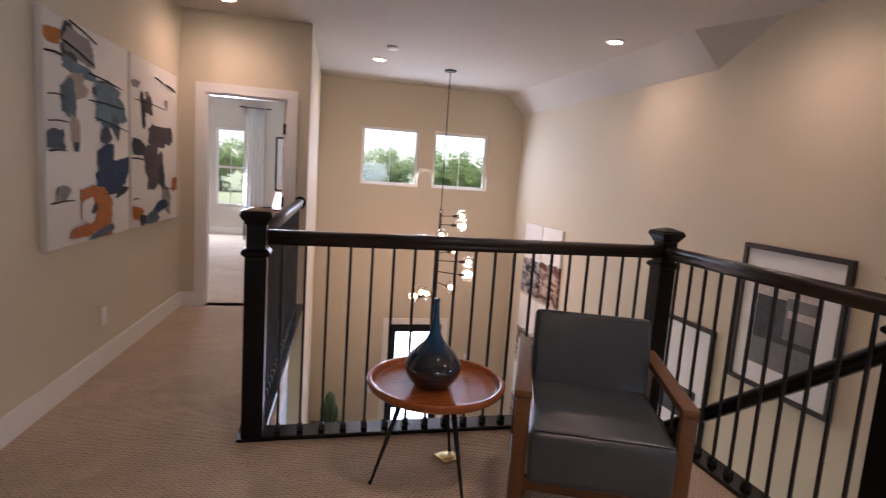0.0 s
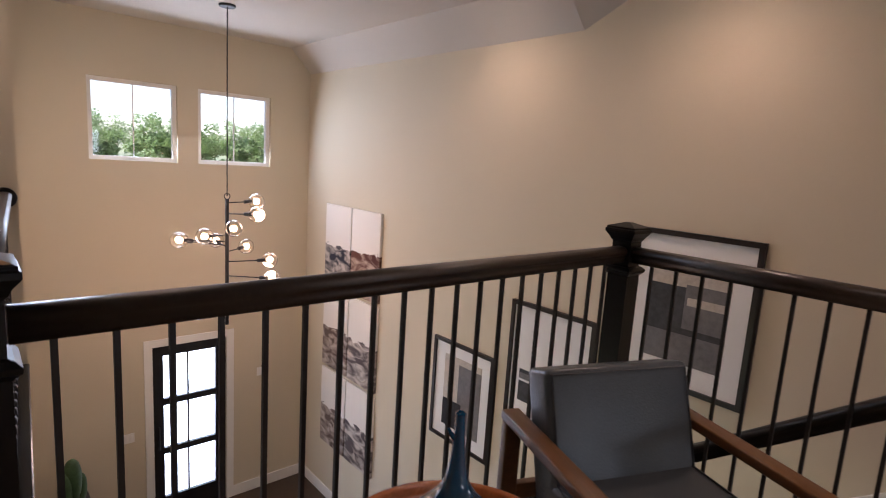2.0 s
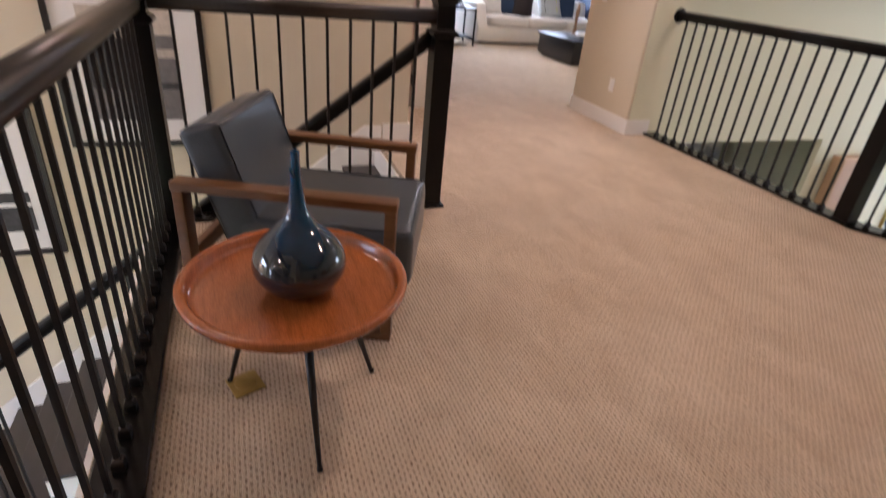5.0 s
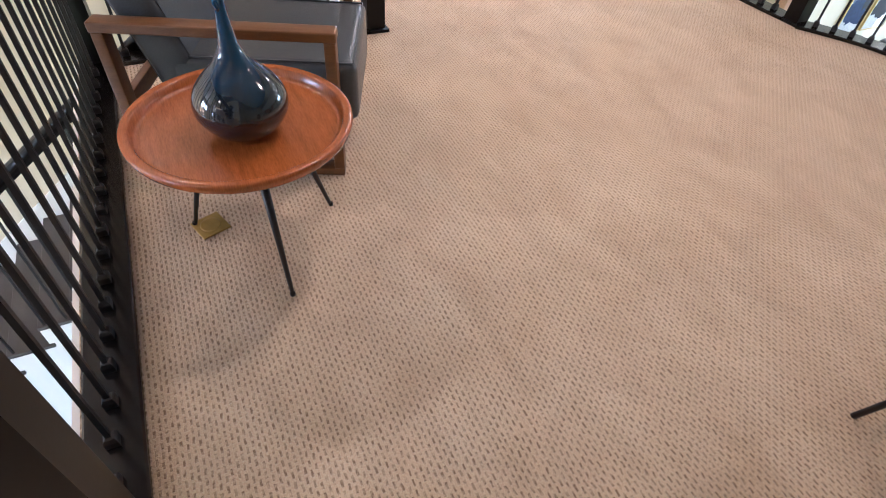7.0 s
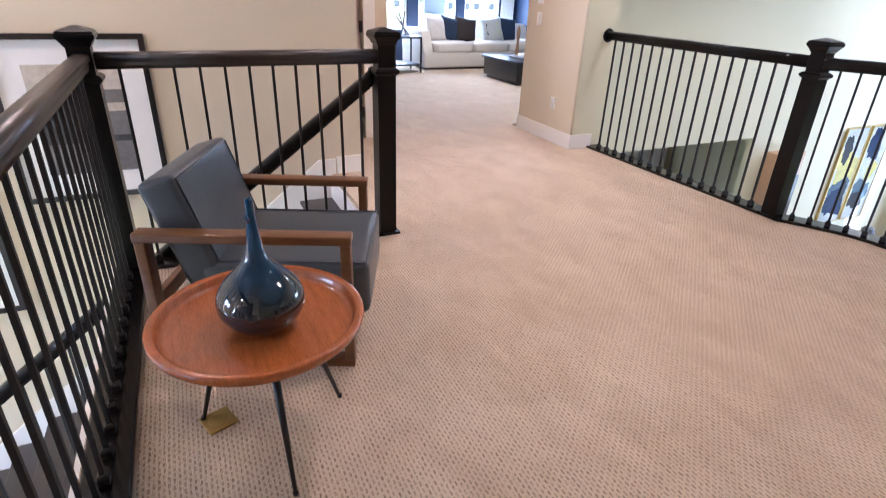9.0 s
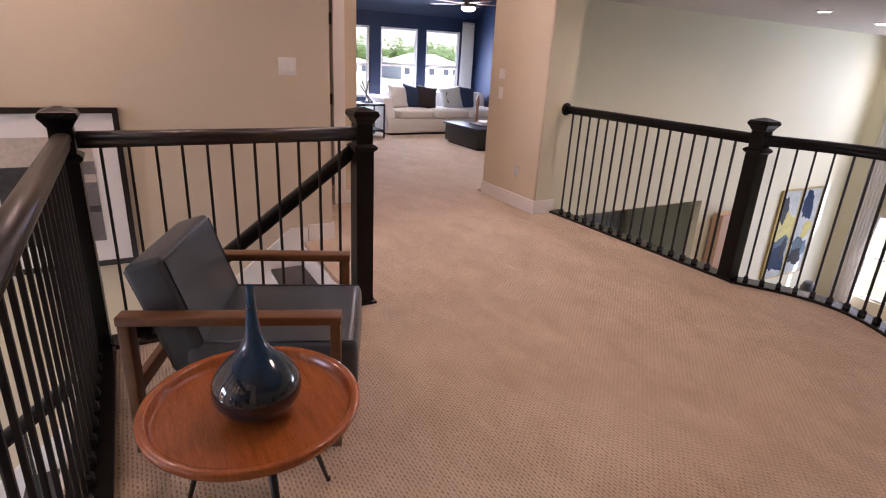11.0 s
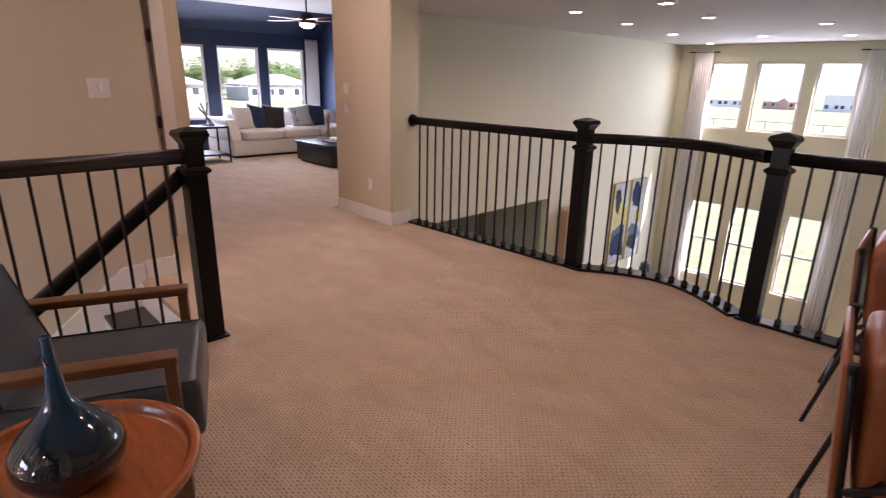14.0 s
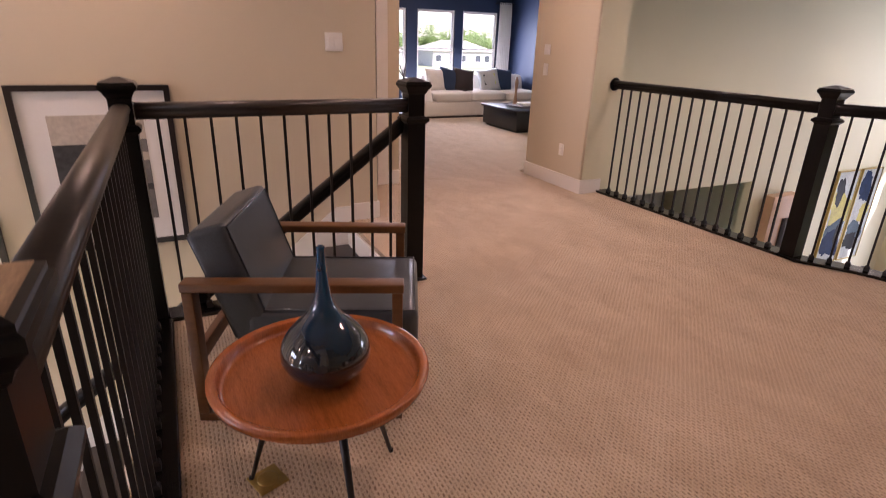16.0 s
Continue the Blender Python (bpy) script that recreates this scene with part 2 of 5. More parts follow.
def boxes(*lims):
    bm = bmesh.new()
    for l in lims:
        box(bm, *l)
    return bm


def soft_box(x0, x1, y0, y1, z0, z1, r=0.02, seg=3):
    bm = boxes((x0, x1, y0, y1, z0, z1))
    bmesh.ops.bevel(bm, geom=bm.edges[:] + bm.verts[:], offset=r, segments=seg, profile=0.6, affect="EDGES")
    for f in bm.faces:
        f.smooth = True
    return bm


def cushion(sx, sy, sz, puff=0.03, n=10, r=0.25):
    """A stuffed pad about its centre."""
    bm = bmesh.new()
    bmesh.ops.create_cube(bm, size=1.0)
    bmesh.ops.subdivide_edges(bm, edges=bm.edges[:], cuts=n, use_grid_fill=True)
    for v in bm.verts:
        x, y, z = v.co * 2
        fx, fy, fz = (1 - x ** 4), (1 - y ** 4), (1 - z ** 4)
        k = 1 - r * 0.12 * ((abs(x) ** 6) * (abs(y) ** 6) + (abs(y) ** 6) * (abs(z) ** 6) + (abs(x) ** 6) * (abs(z) ** 6))
        w = noise.noise(Vector((x * 2, y * 2, z * 2 + sx))) * 0.004
        v.co = Vector((x * k * sx / 2, y * k * sy / 2, z * k * sz / 2))
        v.co.z += (math.copysign(1, z) * puff * fx * fy if abs(z) > 0.9 else 0) + w
        v.co.x += math.copysign(puff * 0.5 * fy * fz, x) if abs(x) > 0.9 else 0
        v.co.y += math.copysign(puff * 0.5 * fx * fz, y) if abs(y) > 0.9 else 0
    for f in bm.faces:
        f.smooth = True
    return bm


def lathe(profile, n=40):
    """A turned body from (radius, height) pairs."""
    bm = bmesh.new()
    rings = []
    for r, z in profile:
        rings.append([bm.verts.new((r * math.cos(2 * math.pi * i / n), r * math.sin(2 * math.pi * i / n), z)) for i in range(n)])
    for a, b in zip(rings, rings[1:]):
        for i in range(n):
            f = bm.faces.new((a[i], a[(i + 1) % n], b[(i + 1) % n], b[i]))
            f.smooth = True
    bm.faces.new(list(reversed(rings[0])))
    bm.faces.new(rings[-1])
    return bm


def square_lathe(profile):
    """A square post from (half width, height) pairs."""
    bm = bmesh.new()
    rings = []
    for h, z in profile:
        rings.append([bm.verts.new(p) for p in ((-h, -h, z), (h, -h, z), (h, h, z), (-h, h, z))])
    for a, b in zip(rings, rings[1:]):
        for i in range(4):
            bm.faces.new((a[i], a[(i + 1) % 4], b[(i + 1) % 4], b[i]))
    bm.faces.new(list(reversed(rings[0])))
    bm.faces.new(rings[-1])
    return bm


def tube(points, r, n=10, r2=None, section=None):
    """A bar swept along points; section: (side, up) pairs in place of a circle."""
    bm = bmesh.new()
    pts = [Vector(p) for p in points]
    rings = []
    for i, p in enumerate(pts):
        d = (pts[min(i + 1, len(pts) - 1)] - pts[max(i - 1, 0)]).normalized()
        up = Vector((0, 0, 1)) if abs(d.z) < 0.95 else Vector((0, 1, 0))
        side = d.cross(up).normalized()
        up = side.cross(d).normalized()
        rr = r if r2 is None else r + (r2 - r) * i / (len(pts) - 1)
        sec = section or [(rr * math.cos(2 * math.pi * k / n), rr * math.sin(2 * math.pi * k / n)) for k in range(n)]
        rings.append([bm.verts.new(p + side * a + up * b) for a, b in sec])
    m = len(rings[0])
    for a, b in zip(rings, rings[1:]):
        for k in range(m):
            f = bm.faces.new((a[k], a[(k + 1) % m], b[(k + 1) % m], b[k]))
            f.smooth = section is None or m > 8
    bm.faces.new(list(reversed(rings[0])))
    bm.faces.new(rings[-1])
    bmesh.ops.recalc_face_normals(bm, faces=bm.faces[:])
    return bm


def mesh_of(name, bm, material):
    me = bpy.data.meshes.new(name)
    bm.to_mesh(me)
    bm.free()
    me.materials.append(material)
    return me


def part(name, bm, material, parent=None, label=""):
    ob = new(name, mesh_of(name, bm, material))
    ob.parent = parent
    return tagged(ob, label)


def thing(name, label, category, at=None, group="", kind=""):
    ob = new(name)
    ob.empty_display_size = 0.1
    if at is not None:
        ob.matrix_basis = at
    return tagged(ob, label, category, group, kind)


def structure(name, bm, material, label, category):
    return tagged(part(name, bm, material), label, category, "", "structure")


def wall_x(name, x0, x1, y0, y1, z0, z1, material, label, holes=()):
    """A wall that runs along y between x0 and x1, with holes (ya, yb, za, zb)."""
    return wall_with_holes(name, "x", x0, x1, y0, y1, z0, z1, material, label, holes)


def wall_y(name, y0, y1, x0, x1, z0, z1, material, label, holes=()):
    """A wall that runs along x between y0 and y1, with holes (xa, xb, za, zb)."""
    return wall_with_holes(name, "y", y0, y1, x0, x1, z0, z1, material, label, holes)


def wall_with_holes(name, axis, t0, t1, a0, a1, z0, z1, material, label, holes):
    us = sorted({a0, a1, *[h[0] for h in holes], *[h[1] for h in holes]})
    vs = sorted({z0, z1, *[h[2] for h in holes], *[h[3] for h in holes]})
    us = [u for u in us if a0 <= u <= a1]
    vs = [v for v in vs if z0 <= v <= z1]
    bm = bmesh.new()
    solid = {}
    for i in range(len(us) - 1):
        for j in range(len(vs) - 1):
            cu, cv = (us[i] + us[i + 1]) / 2, (vs[j] + vs[j + 1]) / 2
            solid[i, j] = not any(h[0] < cu < h[1] and h[2] < cv < h[3] for h in holes)

    def P(u, t, z):
        return (t, u, z) if axis == "x" else (u, t, z)

    def quad(*p):
        bm.faces.new([bm.verts.new(q) for q in p])
    for (i, j), s in solid.items():
        if not s:
            continue
        u0, u1, w0, w1 = us[i], us[i + 1], vs[j], vs[j + 1]
        quad(P(u0, t0, w0), P(u1, t0, w0), P(u1, t0, w1), P(u0, t0, w1))
        quad(P(u0, t1, w0), P(u0, t1, w1), P(u1, t1, w1), P(u1, t1, w0))
        if not solid.get((i - 1, j)):
            quad(P(u0, t0, w0), P(u0, t0, w1), P(u0, t1, w1), P(u0, t1, w0))
        if not solid.get((i + 1, j)):
            quad(P(u1, t0, w0), P(u1, t1, w0), P(u1, t1, w1), P(u1, t0, w1))
        if not solid.get((i, j - 1)):
            quad(P(u0, t0, w0), P(u0, t1, w0), P(u1, t1, w0), P(u1, t0, w0))
        if not solid.get((i, j + 1)):
            quad(P(u0, t0, w1), P(u1, t0, w1), P(u1, t1, w1), P(u0, t1, w1))
    bmesh.ops.remove_doubles(bm, verts=bm.verts[:], dist=0.0005)
    bmesh.ops.recalc_face_normals(bm, faces=bm.faces[:])
    return structure(name, bm, material, label, "wall")


def slab(pts, z0, z1):
    """A flat slab over a plan outline."""
    bm = bmesh.new()
    lo = [bm.verts.new((x, y, z0)) for x, y in pts]
    hi = [bm.verts.new((x, y, z1)) for x, y in pts]
    bm.faces.new(hi)
    bm.faces.new(list(reversed(lo)))
    for i in range(len(pts)):
        k = (i + 1) % len(pts)
        bm.faces.new((lo[i], lo[k], hi[k], hi[i]))
    bmesh.ops.recalc_face_normals(bm, faces=bm.faces[:])
    return bm


# ---- plan numbers ----
XW = 3.50            # stair wall
YF = 5.484           # foyer front wall
XB = 2.285           # stair-side guard
XL = -1.11           # wall of the short passage
YD = 2.682           # bedroom door wall
YR = -4.0            # guard above the great room
YS = -3.69           # wing wall beside the guard
XG = 4.50            # great room side wall and game room opening
YG = -12.0           # great room window wall
XS = 10.2            # game room window wall


def bow(n=10, x0=0.31, x1=1.615, depth=0.27):
    """Points of the bowed guard between its two posts."""
    return [(x0 + (x1 - x0) * i / n, YR - depth * math.sin(math.pi * i / n)) for i in range(n + 1)]


# ---- floors ----
loft = [(-3.6, YR - 0.09), (0.31, YR - 0.09)] + [(x, y - 0.09) for x, y in bow()[1:-1]] + [(1.615, YR - 0.09), (XW + 0.1, YR - 0.09), (XW + 0.1, YS - 0.2), (XG, YS - 0.2), (XG, -1.36), (XB + 0.06, -1.36), (XB + 0.06, 0.08), (0.1, 0.08), (0.1, YD), (-3.6, YD)]
structure("floor", slab(loft, -0.36, 0.0), CARPET, "beige loop-pile carpet with soft footprints in the loft", "carpet")
structure("floor_game_room", slab([(XG + 0.12, -7.1), (XS + 0.1, -7.1), (XS + 0.1, 0.2), (XG + 0.12, 0.2), (XG + 0.12, -2.18), (XG, -2.18), (XG, YS), (XG + 0.12, YS)], -0.36, 0.0), CARPET, "beige loop-pile carpet of the game room", "carpet")
structure("floor_bedroom", slab([(-3.6, YD), (0.18, YD), (0.18, YF + 0.15), (0.5, YF + 0.15), (0.5, 8.3), (-3.6, 8.3)], -0.36, 0.0), CARPET, "beige carpet of the bedroom past the door", "carpet")
structure("floor_foyer", boxes((-4.0, XW + 0.2, -4.0, YF + 0.2, FZ - 0.2, FZ)), DARKFLOOR, "dark wood floor of the foyer below", "floor")
structure("floor_great_room", boxes((-6.0, 9.0, YG - 0.2, -4.0, FZ - 0.2, FZ - 0.001)), mat("oak_floor", (0.42, 0.27, 0.16), 0.35, vary=0.2, scale=3, grain=25, stretch=(8, 1, 1)), "pale brown wood floor of the great room below", "floor")

# ---- ceilings ----
S0 = 1.235           # where the foyer's sloped ceiling begins
bm = bmesh.new()
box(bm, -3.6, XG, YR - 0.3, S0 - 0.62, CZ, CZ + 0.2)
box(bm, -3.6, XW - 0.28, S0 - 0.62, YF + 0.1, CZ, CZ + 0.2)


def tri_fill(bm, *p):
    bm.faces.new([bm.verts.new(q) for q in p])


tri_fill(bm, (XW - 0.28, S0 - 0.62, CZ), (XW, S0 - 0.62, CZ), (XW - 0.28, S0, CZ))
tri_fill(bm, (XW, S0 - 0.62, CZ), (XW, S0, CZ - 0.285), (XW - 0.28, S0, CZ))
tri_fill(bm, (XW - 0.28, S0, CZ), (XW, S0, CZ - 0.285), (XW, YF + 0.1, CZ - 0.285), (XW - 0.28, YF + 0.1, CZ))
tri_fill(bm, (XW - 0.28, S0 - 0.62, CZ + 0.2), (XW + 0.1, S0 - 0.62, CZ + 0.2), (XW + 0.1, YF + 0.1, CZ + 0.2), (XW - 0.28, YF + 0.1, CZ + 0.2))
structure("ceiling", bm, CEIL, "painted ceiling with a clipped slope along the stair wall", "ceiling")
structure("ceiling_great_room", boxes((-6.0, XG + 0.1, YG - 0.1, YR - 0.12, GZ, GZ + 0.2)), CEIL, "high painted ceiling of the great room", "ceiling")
structure("wall_header", boxes((-6.0, XG, YR - 0.3, YR - 0.13, GZ - 0.001, CZ)), WALL, "painted header above the guard", "wall")

# ---- walls ----
FW = [(0.989, 1.86), (2.083, 2.963)]
wall_x("wall_stair", XW, XW + 0.14, -1.6, YF + 0.15, FZ, CZ, WALL, "tall greige painted wall along the stair")
wall_y("wall_front", YF, YF + 0.15, 0.1, XW, FZ, CZ, WALL, "tall greige wall with two square windows and the front door",
       [(a, b, 1.185, 2.045) for a, b in FW] + [(1.545, 2.41, FZ, -0.985)])
structure("wall_foyer_side", slab([(0.1, YD), (0.228, YD), (0.37, YF), (0.24, YF)], FZ, CZ), WALL, "tall greige side wall of the foyer", "wall")
wall_y("wall_bedroom_door", YD, YD + 0.12, -1.05, 0.1, -0.36, CZ, WALL, "greige wall with an open bedroom doorway", [(-0.69, 0.034, 0, 1.985)])
structure("wall_passage", slab([(XL, -0.02), (-0.905, YD), (-1.05, YD), (XL - 0.14, -0.02)], 0, CZ), WALL, "greige passage wall behind two canvases", "wall")
bm = lathe([(0.02, 0.0), (0.02, CZ)], 24)
bmesh.ops.translate(bm, verts=bm.verts[:], vec=(XW + 0.05, YS - 0.02, 0))
structure("trim_wing_corner", bm, WALL, "rounded plaster corner of the wing wall", "trim")
wall_y("wall_alcove_north", -0.02, 0.08, -3.6, XL - 0.14, 0, CZ, WALL, "greige alcove wall")
wall_x("wall_alcove_west", -3.7, -3.6, YR - 0.3, -0.02, 0, CZ, WALL, "greige alcove wall")
wall_y("wall_south_below", YR - 0.05, YR + 0.07, -6.0, XG, FZ, -0.36, WALL, "greige wall under the loft")
# same paint as wall_wing; the paler colour stands in for window daylight
wall_x("wall_wing_end", XW + 0.03, XW + 0.05, YS - 0.34, YS - 0.012, 0, CZ, GREATWALL, "rounded end of the wing wall, coloured paler for the daylight on it")
wall_y("wall_wing", YS - 0.34, YS, XW + 0.05, XG - 0.02, 0, CZ, WALL, "greige wing wall with switches and an outlet")
wall_x("wall_great_side", XG, XG + 0.12, YG - 0.1, YS - 0.12, FZ, CZ, GREATWALL, "tall pale great room wall with a wide low opening", [(-7.75, -4.5, FZ, -0.43)])
GW = [(3.2, 3.9), (2.25, 3.04), (1.42, 2.07)]
gh = []
for a, b in GW:
    gh += [(a, b, 0.565, 1.84), (a, b, -2.5, -0.89)]
wall_y("wall_great_windows", YG - 0.16, YG, 0.95, XG, FZ, GZ, GREATWALL, "tall pale wall with two rows of three windows", gh)
wall_x("wall_great_jog", 0.83, 0.95, YG, YG + 0.7, FZ, GZ, GREATWALL, "short pale return wall")
wall_y("wall_great_jog_face", YG + 0.58, YG + 0.7, -6.0, 0.83, FZ, GZ, GREATWALL, "pale wall with a low window", [(-1.6, 0.25, -2.7, -1.35)])
wall_x("wall_great_west", -6.1, -6.0, YG, YR, FZ, GZ, GREATWALL, "pale great room wall")
# game room
wall_x("wall_game_opening", XG, XG + 0.12, YS, 0.2, 0, CZ, WALL, "greige wall with the game room opening and a closet door",
       [(YS, -2.18, 0, 2.64), (-1.95, -1.19, 0, 2.0)])
wall_y("wall_recess", -0.6, -0.5, XW + 0.14, XG, 0, CZ, WALL, "greige hall recess wall")
GAMEW = [(-4.58, -3.78), (-5.65, -4.81), (-6.66, -5.83)]
wall_x("wall_game_windows", XS, XS + 0.15, -7.1, 0.2, 0, CZ, NAVY, "navy wall with three windows", [(a, b, 0.57, 1.93) for a, b in GAMEW])
wall_y("wall_game_south", -7.1, -6.98, XG + 0.12, XS, 0, CZ, NAVY, "dark navy wall of the game room")
wall_y("wall_game_north", 0.1, 0.2, XG + 0.12, XS, 0, CZ, NAVY, "navy wall of the game room")
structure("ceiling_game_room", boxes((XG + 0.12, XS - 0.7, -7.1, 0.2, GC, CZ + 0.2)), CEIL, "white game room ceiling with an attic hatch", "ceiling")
bm = bmesh.new()
tri_fill(bm, (XS - 0.7, -6.98, GC), (XS, -6.98, 2.2), (XS, 0.1, 2.2), (XS - 0.7, 0.1, GC))
tri_fill(bm, (XS - 0.7, -6.98, CZ + 0.19), (XS - 0.7, 0.1, CZ + 0.19), (XS + 0.1, 0.1, CZ + 0.19), (XS + 0.1, -6.98, CZ + 0.19))
structure("ceiling_game_slope", bm, NAVY, "navy sloped ceiling above the game room windows", "ceiling")
# bedroom
wall_y("wall_bedroom_far", 8.2, 8.32, -3.6, 0.5, 0, CZ, BEDWALL, "pale bedroom wall with a tall window", [(-1.44, -0.91, 0.53, 1.99)])
wall_x("wall_bedroom_side", 0.38, 0.5, YF + 0.16, 8.2, 0, CZ, BEDWALL, "pale bedroom wall")
wall_y("wall_bedroom_jog", YF + 0.16, YF + 0.26, 0.1, 0.37, 0, CZ, BEDWALL, "pale bedroom wall return")
wall_x("wall_bedroom_west", -3.7, -3.6, YD, 8.3, 0, CZ, BEDWALL, "pale bedroom wall")
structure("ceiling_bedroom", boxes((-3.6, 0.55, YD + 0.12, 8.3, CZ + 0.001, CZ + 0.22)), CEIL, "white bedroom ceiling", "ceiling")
# kitchen past the great room opening
wall_x("wall_kitchen_back", 7.6, 7.7, -9.0, -4.0, FZ, -0.4, mat("dark_grey_cabinets", (0.10, 0.10, 0.105), 0.5, vary=0.1, scale=2), "dark grey wall seen through the low opening")
wall_y("wall_kitchen_end", -9.1, -9.0, XG + 0.12, 7.7, FZ, -0.4, GREATWALL, "pale wall past the low opening")
structure("ceiling_kitchen", boxes((XG + 0.12, 7.7, -9.1, -3.9, -0.43, -0.37)), CEIL, "ceiling past the low opening", "ceiling")

# ---- guards and stair ----
HAND = [(-0.024, -0.036), (0.024, -0.036), (0.029, -0.014), (0.026, -0.006), (0.036, 0.004), (0.0375, 0.014), (0.034, 0.025), (0.024, 0.033), (0.009, 0.0365), (-0.009, 0.0365), (-0.024, 0.033), (-0.034, 0.025), (-0.0375, 0.014), (-0.036, 0.004), (-0.026, -0.006), (-0.029, -0.014)]
RAILZ = 1.03
NEWEL = [(0.062, 0.0), (0.062, 0.012), (0.051, 0.016), (0.051, 0.932), (0.056, 0.937), (0.067, 0.947), (0.068, 0.959), (0.056, 0.971), (0.046, 0.975), (0.046, 1.088), (0.052, 1.095), (0.058, 1.108), (0.068, 1.122), (0.074, 1.13), (0.074, 1.143), (0.069, 1.147), (0.069, 1.154), (0.062, 1.157), (0.012, 1.174), (0.0, 1.175)]


def newel_post(x, y, label, turn=0):
    t = thing("newel_post", label, "newel post", pose(x, y, 0.0, 0, 0, turn), "newel posts of the guards")
    part("shaft", square_lathe(NEWEL[2:10]), BLACKWOOD, t)
    part("cap", square_lathe([(0.0, 1.074)] + NEWEL[9:]), BLACKWOOD, t)
    part("plinth", boxes((-0.07, 0.07, -0.07, 0.07, 0.0, 0.014)), BLACKWOOD, t)
    return t


BALUSTER_MESH = mesh_of("baluster", boxes((-0.0065, 0.0065, -0.0065, 0.0065, 0.02, RAILZ - 0.03)), IRON)
SHOE_MESH = mesh_of("shoe", square_lathe([(0.016, 0.021), (0.016, 0.045), (0.012, 0.055), (0.0066, 0.058)]), IRON)


def baluster_at(parent, x, y, turn=0.0):
    b = new("baluster", BALUSTER_MESH)
    b.parent = parent
    b.matrix_basis = pose(x, y, 0, 0, 0, turn)
    s = new("shoe", SHOE_MESH)
    s.parent = b


def guard(pts, n, label, rosette=None, first=None, step=None, plate=0.07, rail=None):
    """A level guard along plan points with n balusters, evenly spread or from a first place by a step."""
    t = thing("guard_railing", label, "railing", None, "guard railings")
    P = [Vector((x, y, 0)) for x, y in pts]
    part("handrail", tube([(p.x, p.y, RAILZ) for p in P], 0.03, section=HAND), HANDWOOD if rail is None else rail, t, "worn dark moulded handrail, browned to stand for its warm sheen" if rail is None else "black moulded handrail")
    sec = [(-plate, 0.002), (plate, 0.002), (plate, 0.018), (plate - 0.006, 0.022), (-plate + 0.006, 0.022), (-plate, 0.018)]
    part("base_plate", tube([(p.x, p.y, 0.0) for p in P], 0.03, section=sec), PLATEWOOD, t)
    seg = [(b - a).length for a, b in zip(P, P[1:])]
    total = sum(seg)
    for i in range(n):
        s = (i + 1) / (n + 1) * total if step is None else first + step * i
        for a, b, l in zip(P, P[1:], seg):
            if s <= l:
                q = a.lerp(b, s / l)
                d = b - a
                baluster_at(t, q.x, q.y, math.degrees(math.atan2(d.y, d.x)))
                break
            s -= l
    if rosette:
        (x, y), rot = rosette
        r = part("rosette", lathe([(0.055, 0.0), (0.06, 0.008), (0.056, 0.016), (0.045, 0.022)], 28), BLACKWOOD, t)
        r.matrix_basis = pose(x, y, RAILZ, *rot)
    return t


A2 = (0.165, YD)
first = newel_post(0, 0, "square black-brown newel post with one pale brown face on its pyramid cap")
# the cap's -y face is pale brown, its other faces black-brown
CAPFACE = mat("pale_brown_cap_wood", (0.62, 0.40, 0.21), 0.55, vary=0.3, scale=6, grain=60, stretch=(1, 14, 4))
bm = bmesh.new()
tri_fill(bm, (-0.061, -0.0615, 1.1585), (-0.012, -0.013, 1.1755), (0.012, -0.013, 1.1755), (0.061, -0.0615, 1.1585))
tri_fill(bm, (-0.061, -0.0615, 1.1575), (0.061, -0.0615, 1.1575), (0.012, -0.013, 1.1745), (-0.012, -0.013, 1.1745))
part("cap_face", bm, CAPFACE, first, "pale brown grained face of the cap")
newel_post(XB, 0, "square black-brown newel post at the guard's corner")
newel_post(XB, -1.392, "square black-brown newel post at the head of the stair")
newel_post(1.615, -4.03, "square black-brown newel post beside the bowed guard")
newel_post(0.285, -4.02, "square black-brown newel post at the bowed guard's end")
guard([(0.05, 0), (XB - 0.05, 0)], 19, "black guard railing with thin iron balusters above the foyer", None, 0.072, 0.1113)
guard([(XB, -0.05), (XB, -1.35)], 11, "black guard railing with thin iron balusters beside the stair", None, 0.085, 0.1122)
guard([(0, 0.05), A2], 24, "black guard railing with iron balusters along the passage", (A2, (90, 0, 0)))
RO = (XW + 0.03, -3.955)
guard([(1.67, -4.02), RO], 16, "straight black guard railing above the great room", ((RO[0], RO[1]), (0, -90, 0)), rail=BLACKWOOD)
guard(bow(12, 0.35, 1.575), 12, "bowed black guard railing above the great room", rail=BLACKWOOD)
guard([(0.235, -4.02), (-3.6, -4.02)], 34, "straight black guard railing beside the alcove", rail=BLACKWOOD)
structure("fascia", boxes((0.1, XB + 0.06, 0.081, 0.1, -0.36, -0.004), (XB + 0.061, XB + 0.08, -1.34, 0.1, -0.36, -0.004), (0.1005, 0.12, 0.1, YD, -0.36, -0.004)), WHITE, "white painted board along the floor's edge", "trim")

# stair: seventeen risers down along the wall
RISE, RUN, Y0 = -FZ / 17, 0.254, -1.34
stair = thing("staircase", "straight stair with dark treads and white risers along the wall", "staircase")
SX0, SX1 = XB + 0.08, XW - 0.022
tread_mesh = mesh_of("tread", soft_box(SX0 - 0.03, SX1, -0.03, RUN, -0.03, 0.0, 0.008, 2), TREAD)
riser_mesh = mesh_of("riser", boxes((SX0, SX1, -0.015, 0.0, -RISE, -0.03)), WHITE)
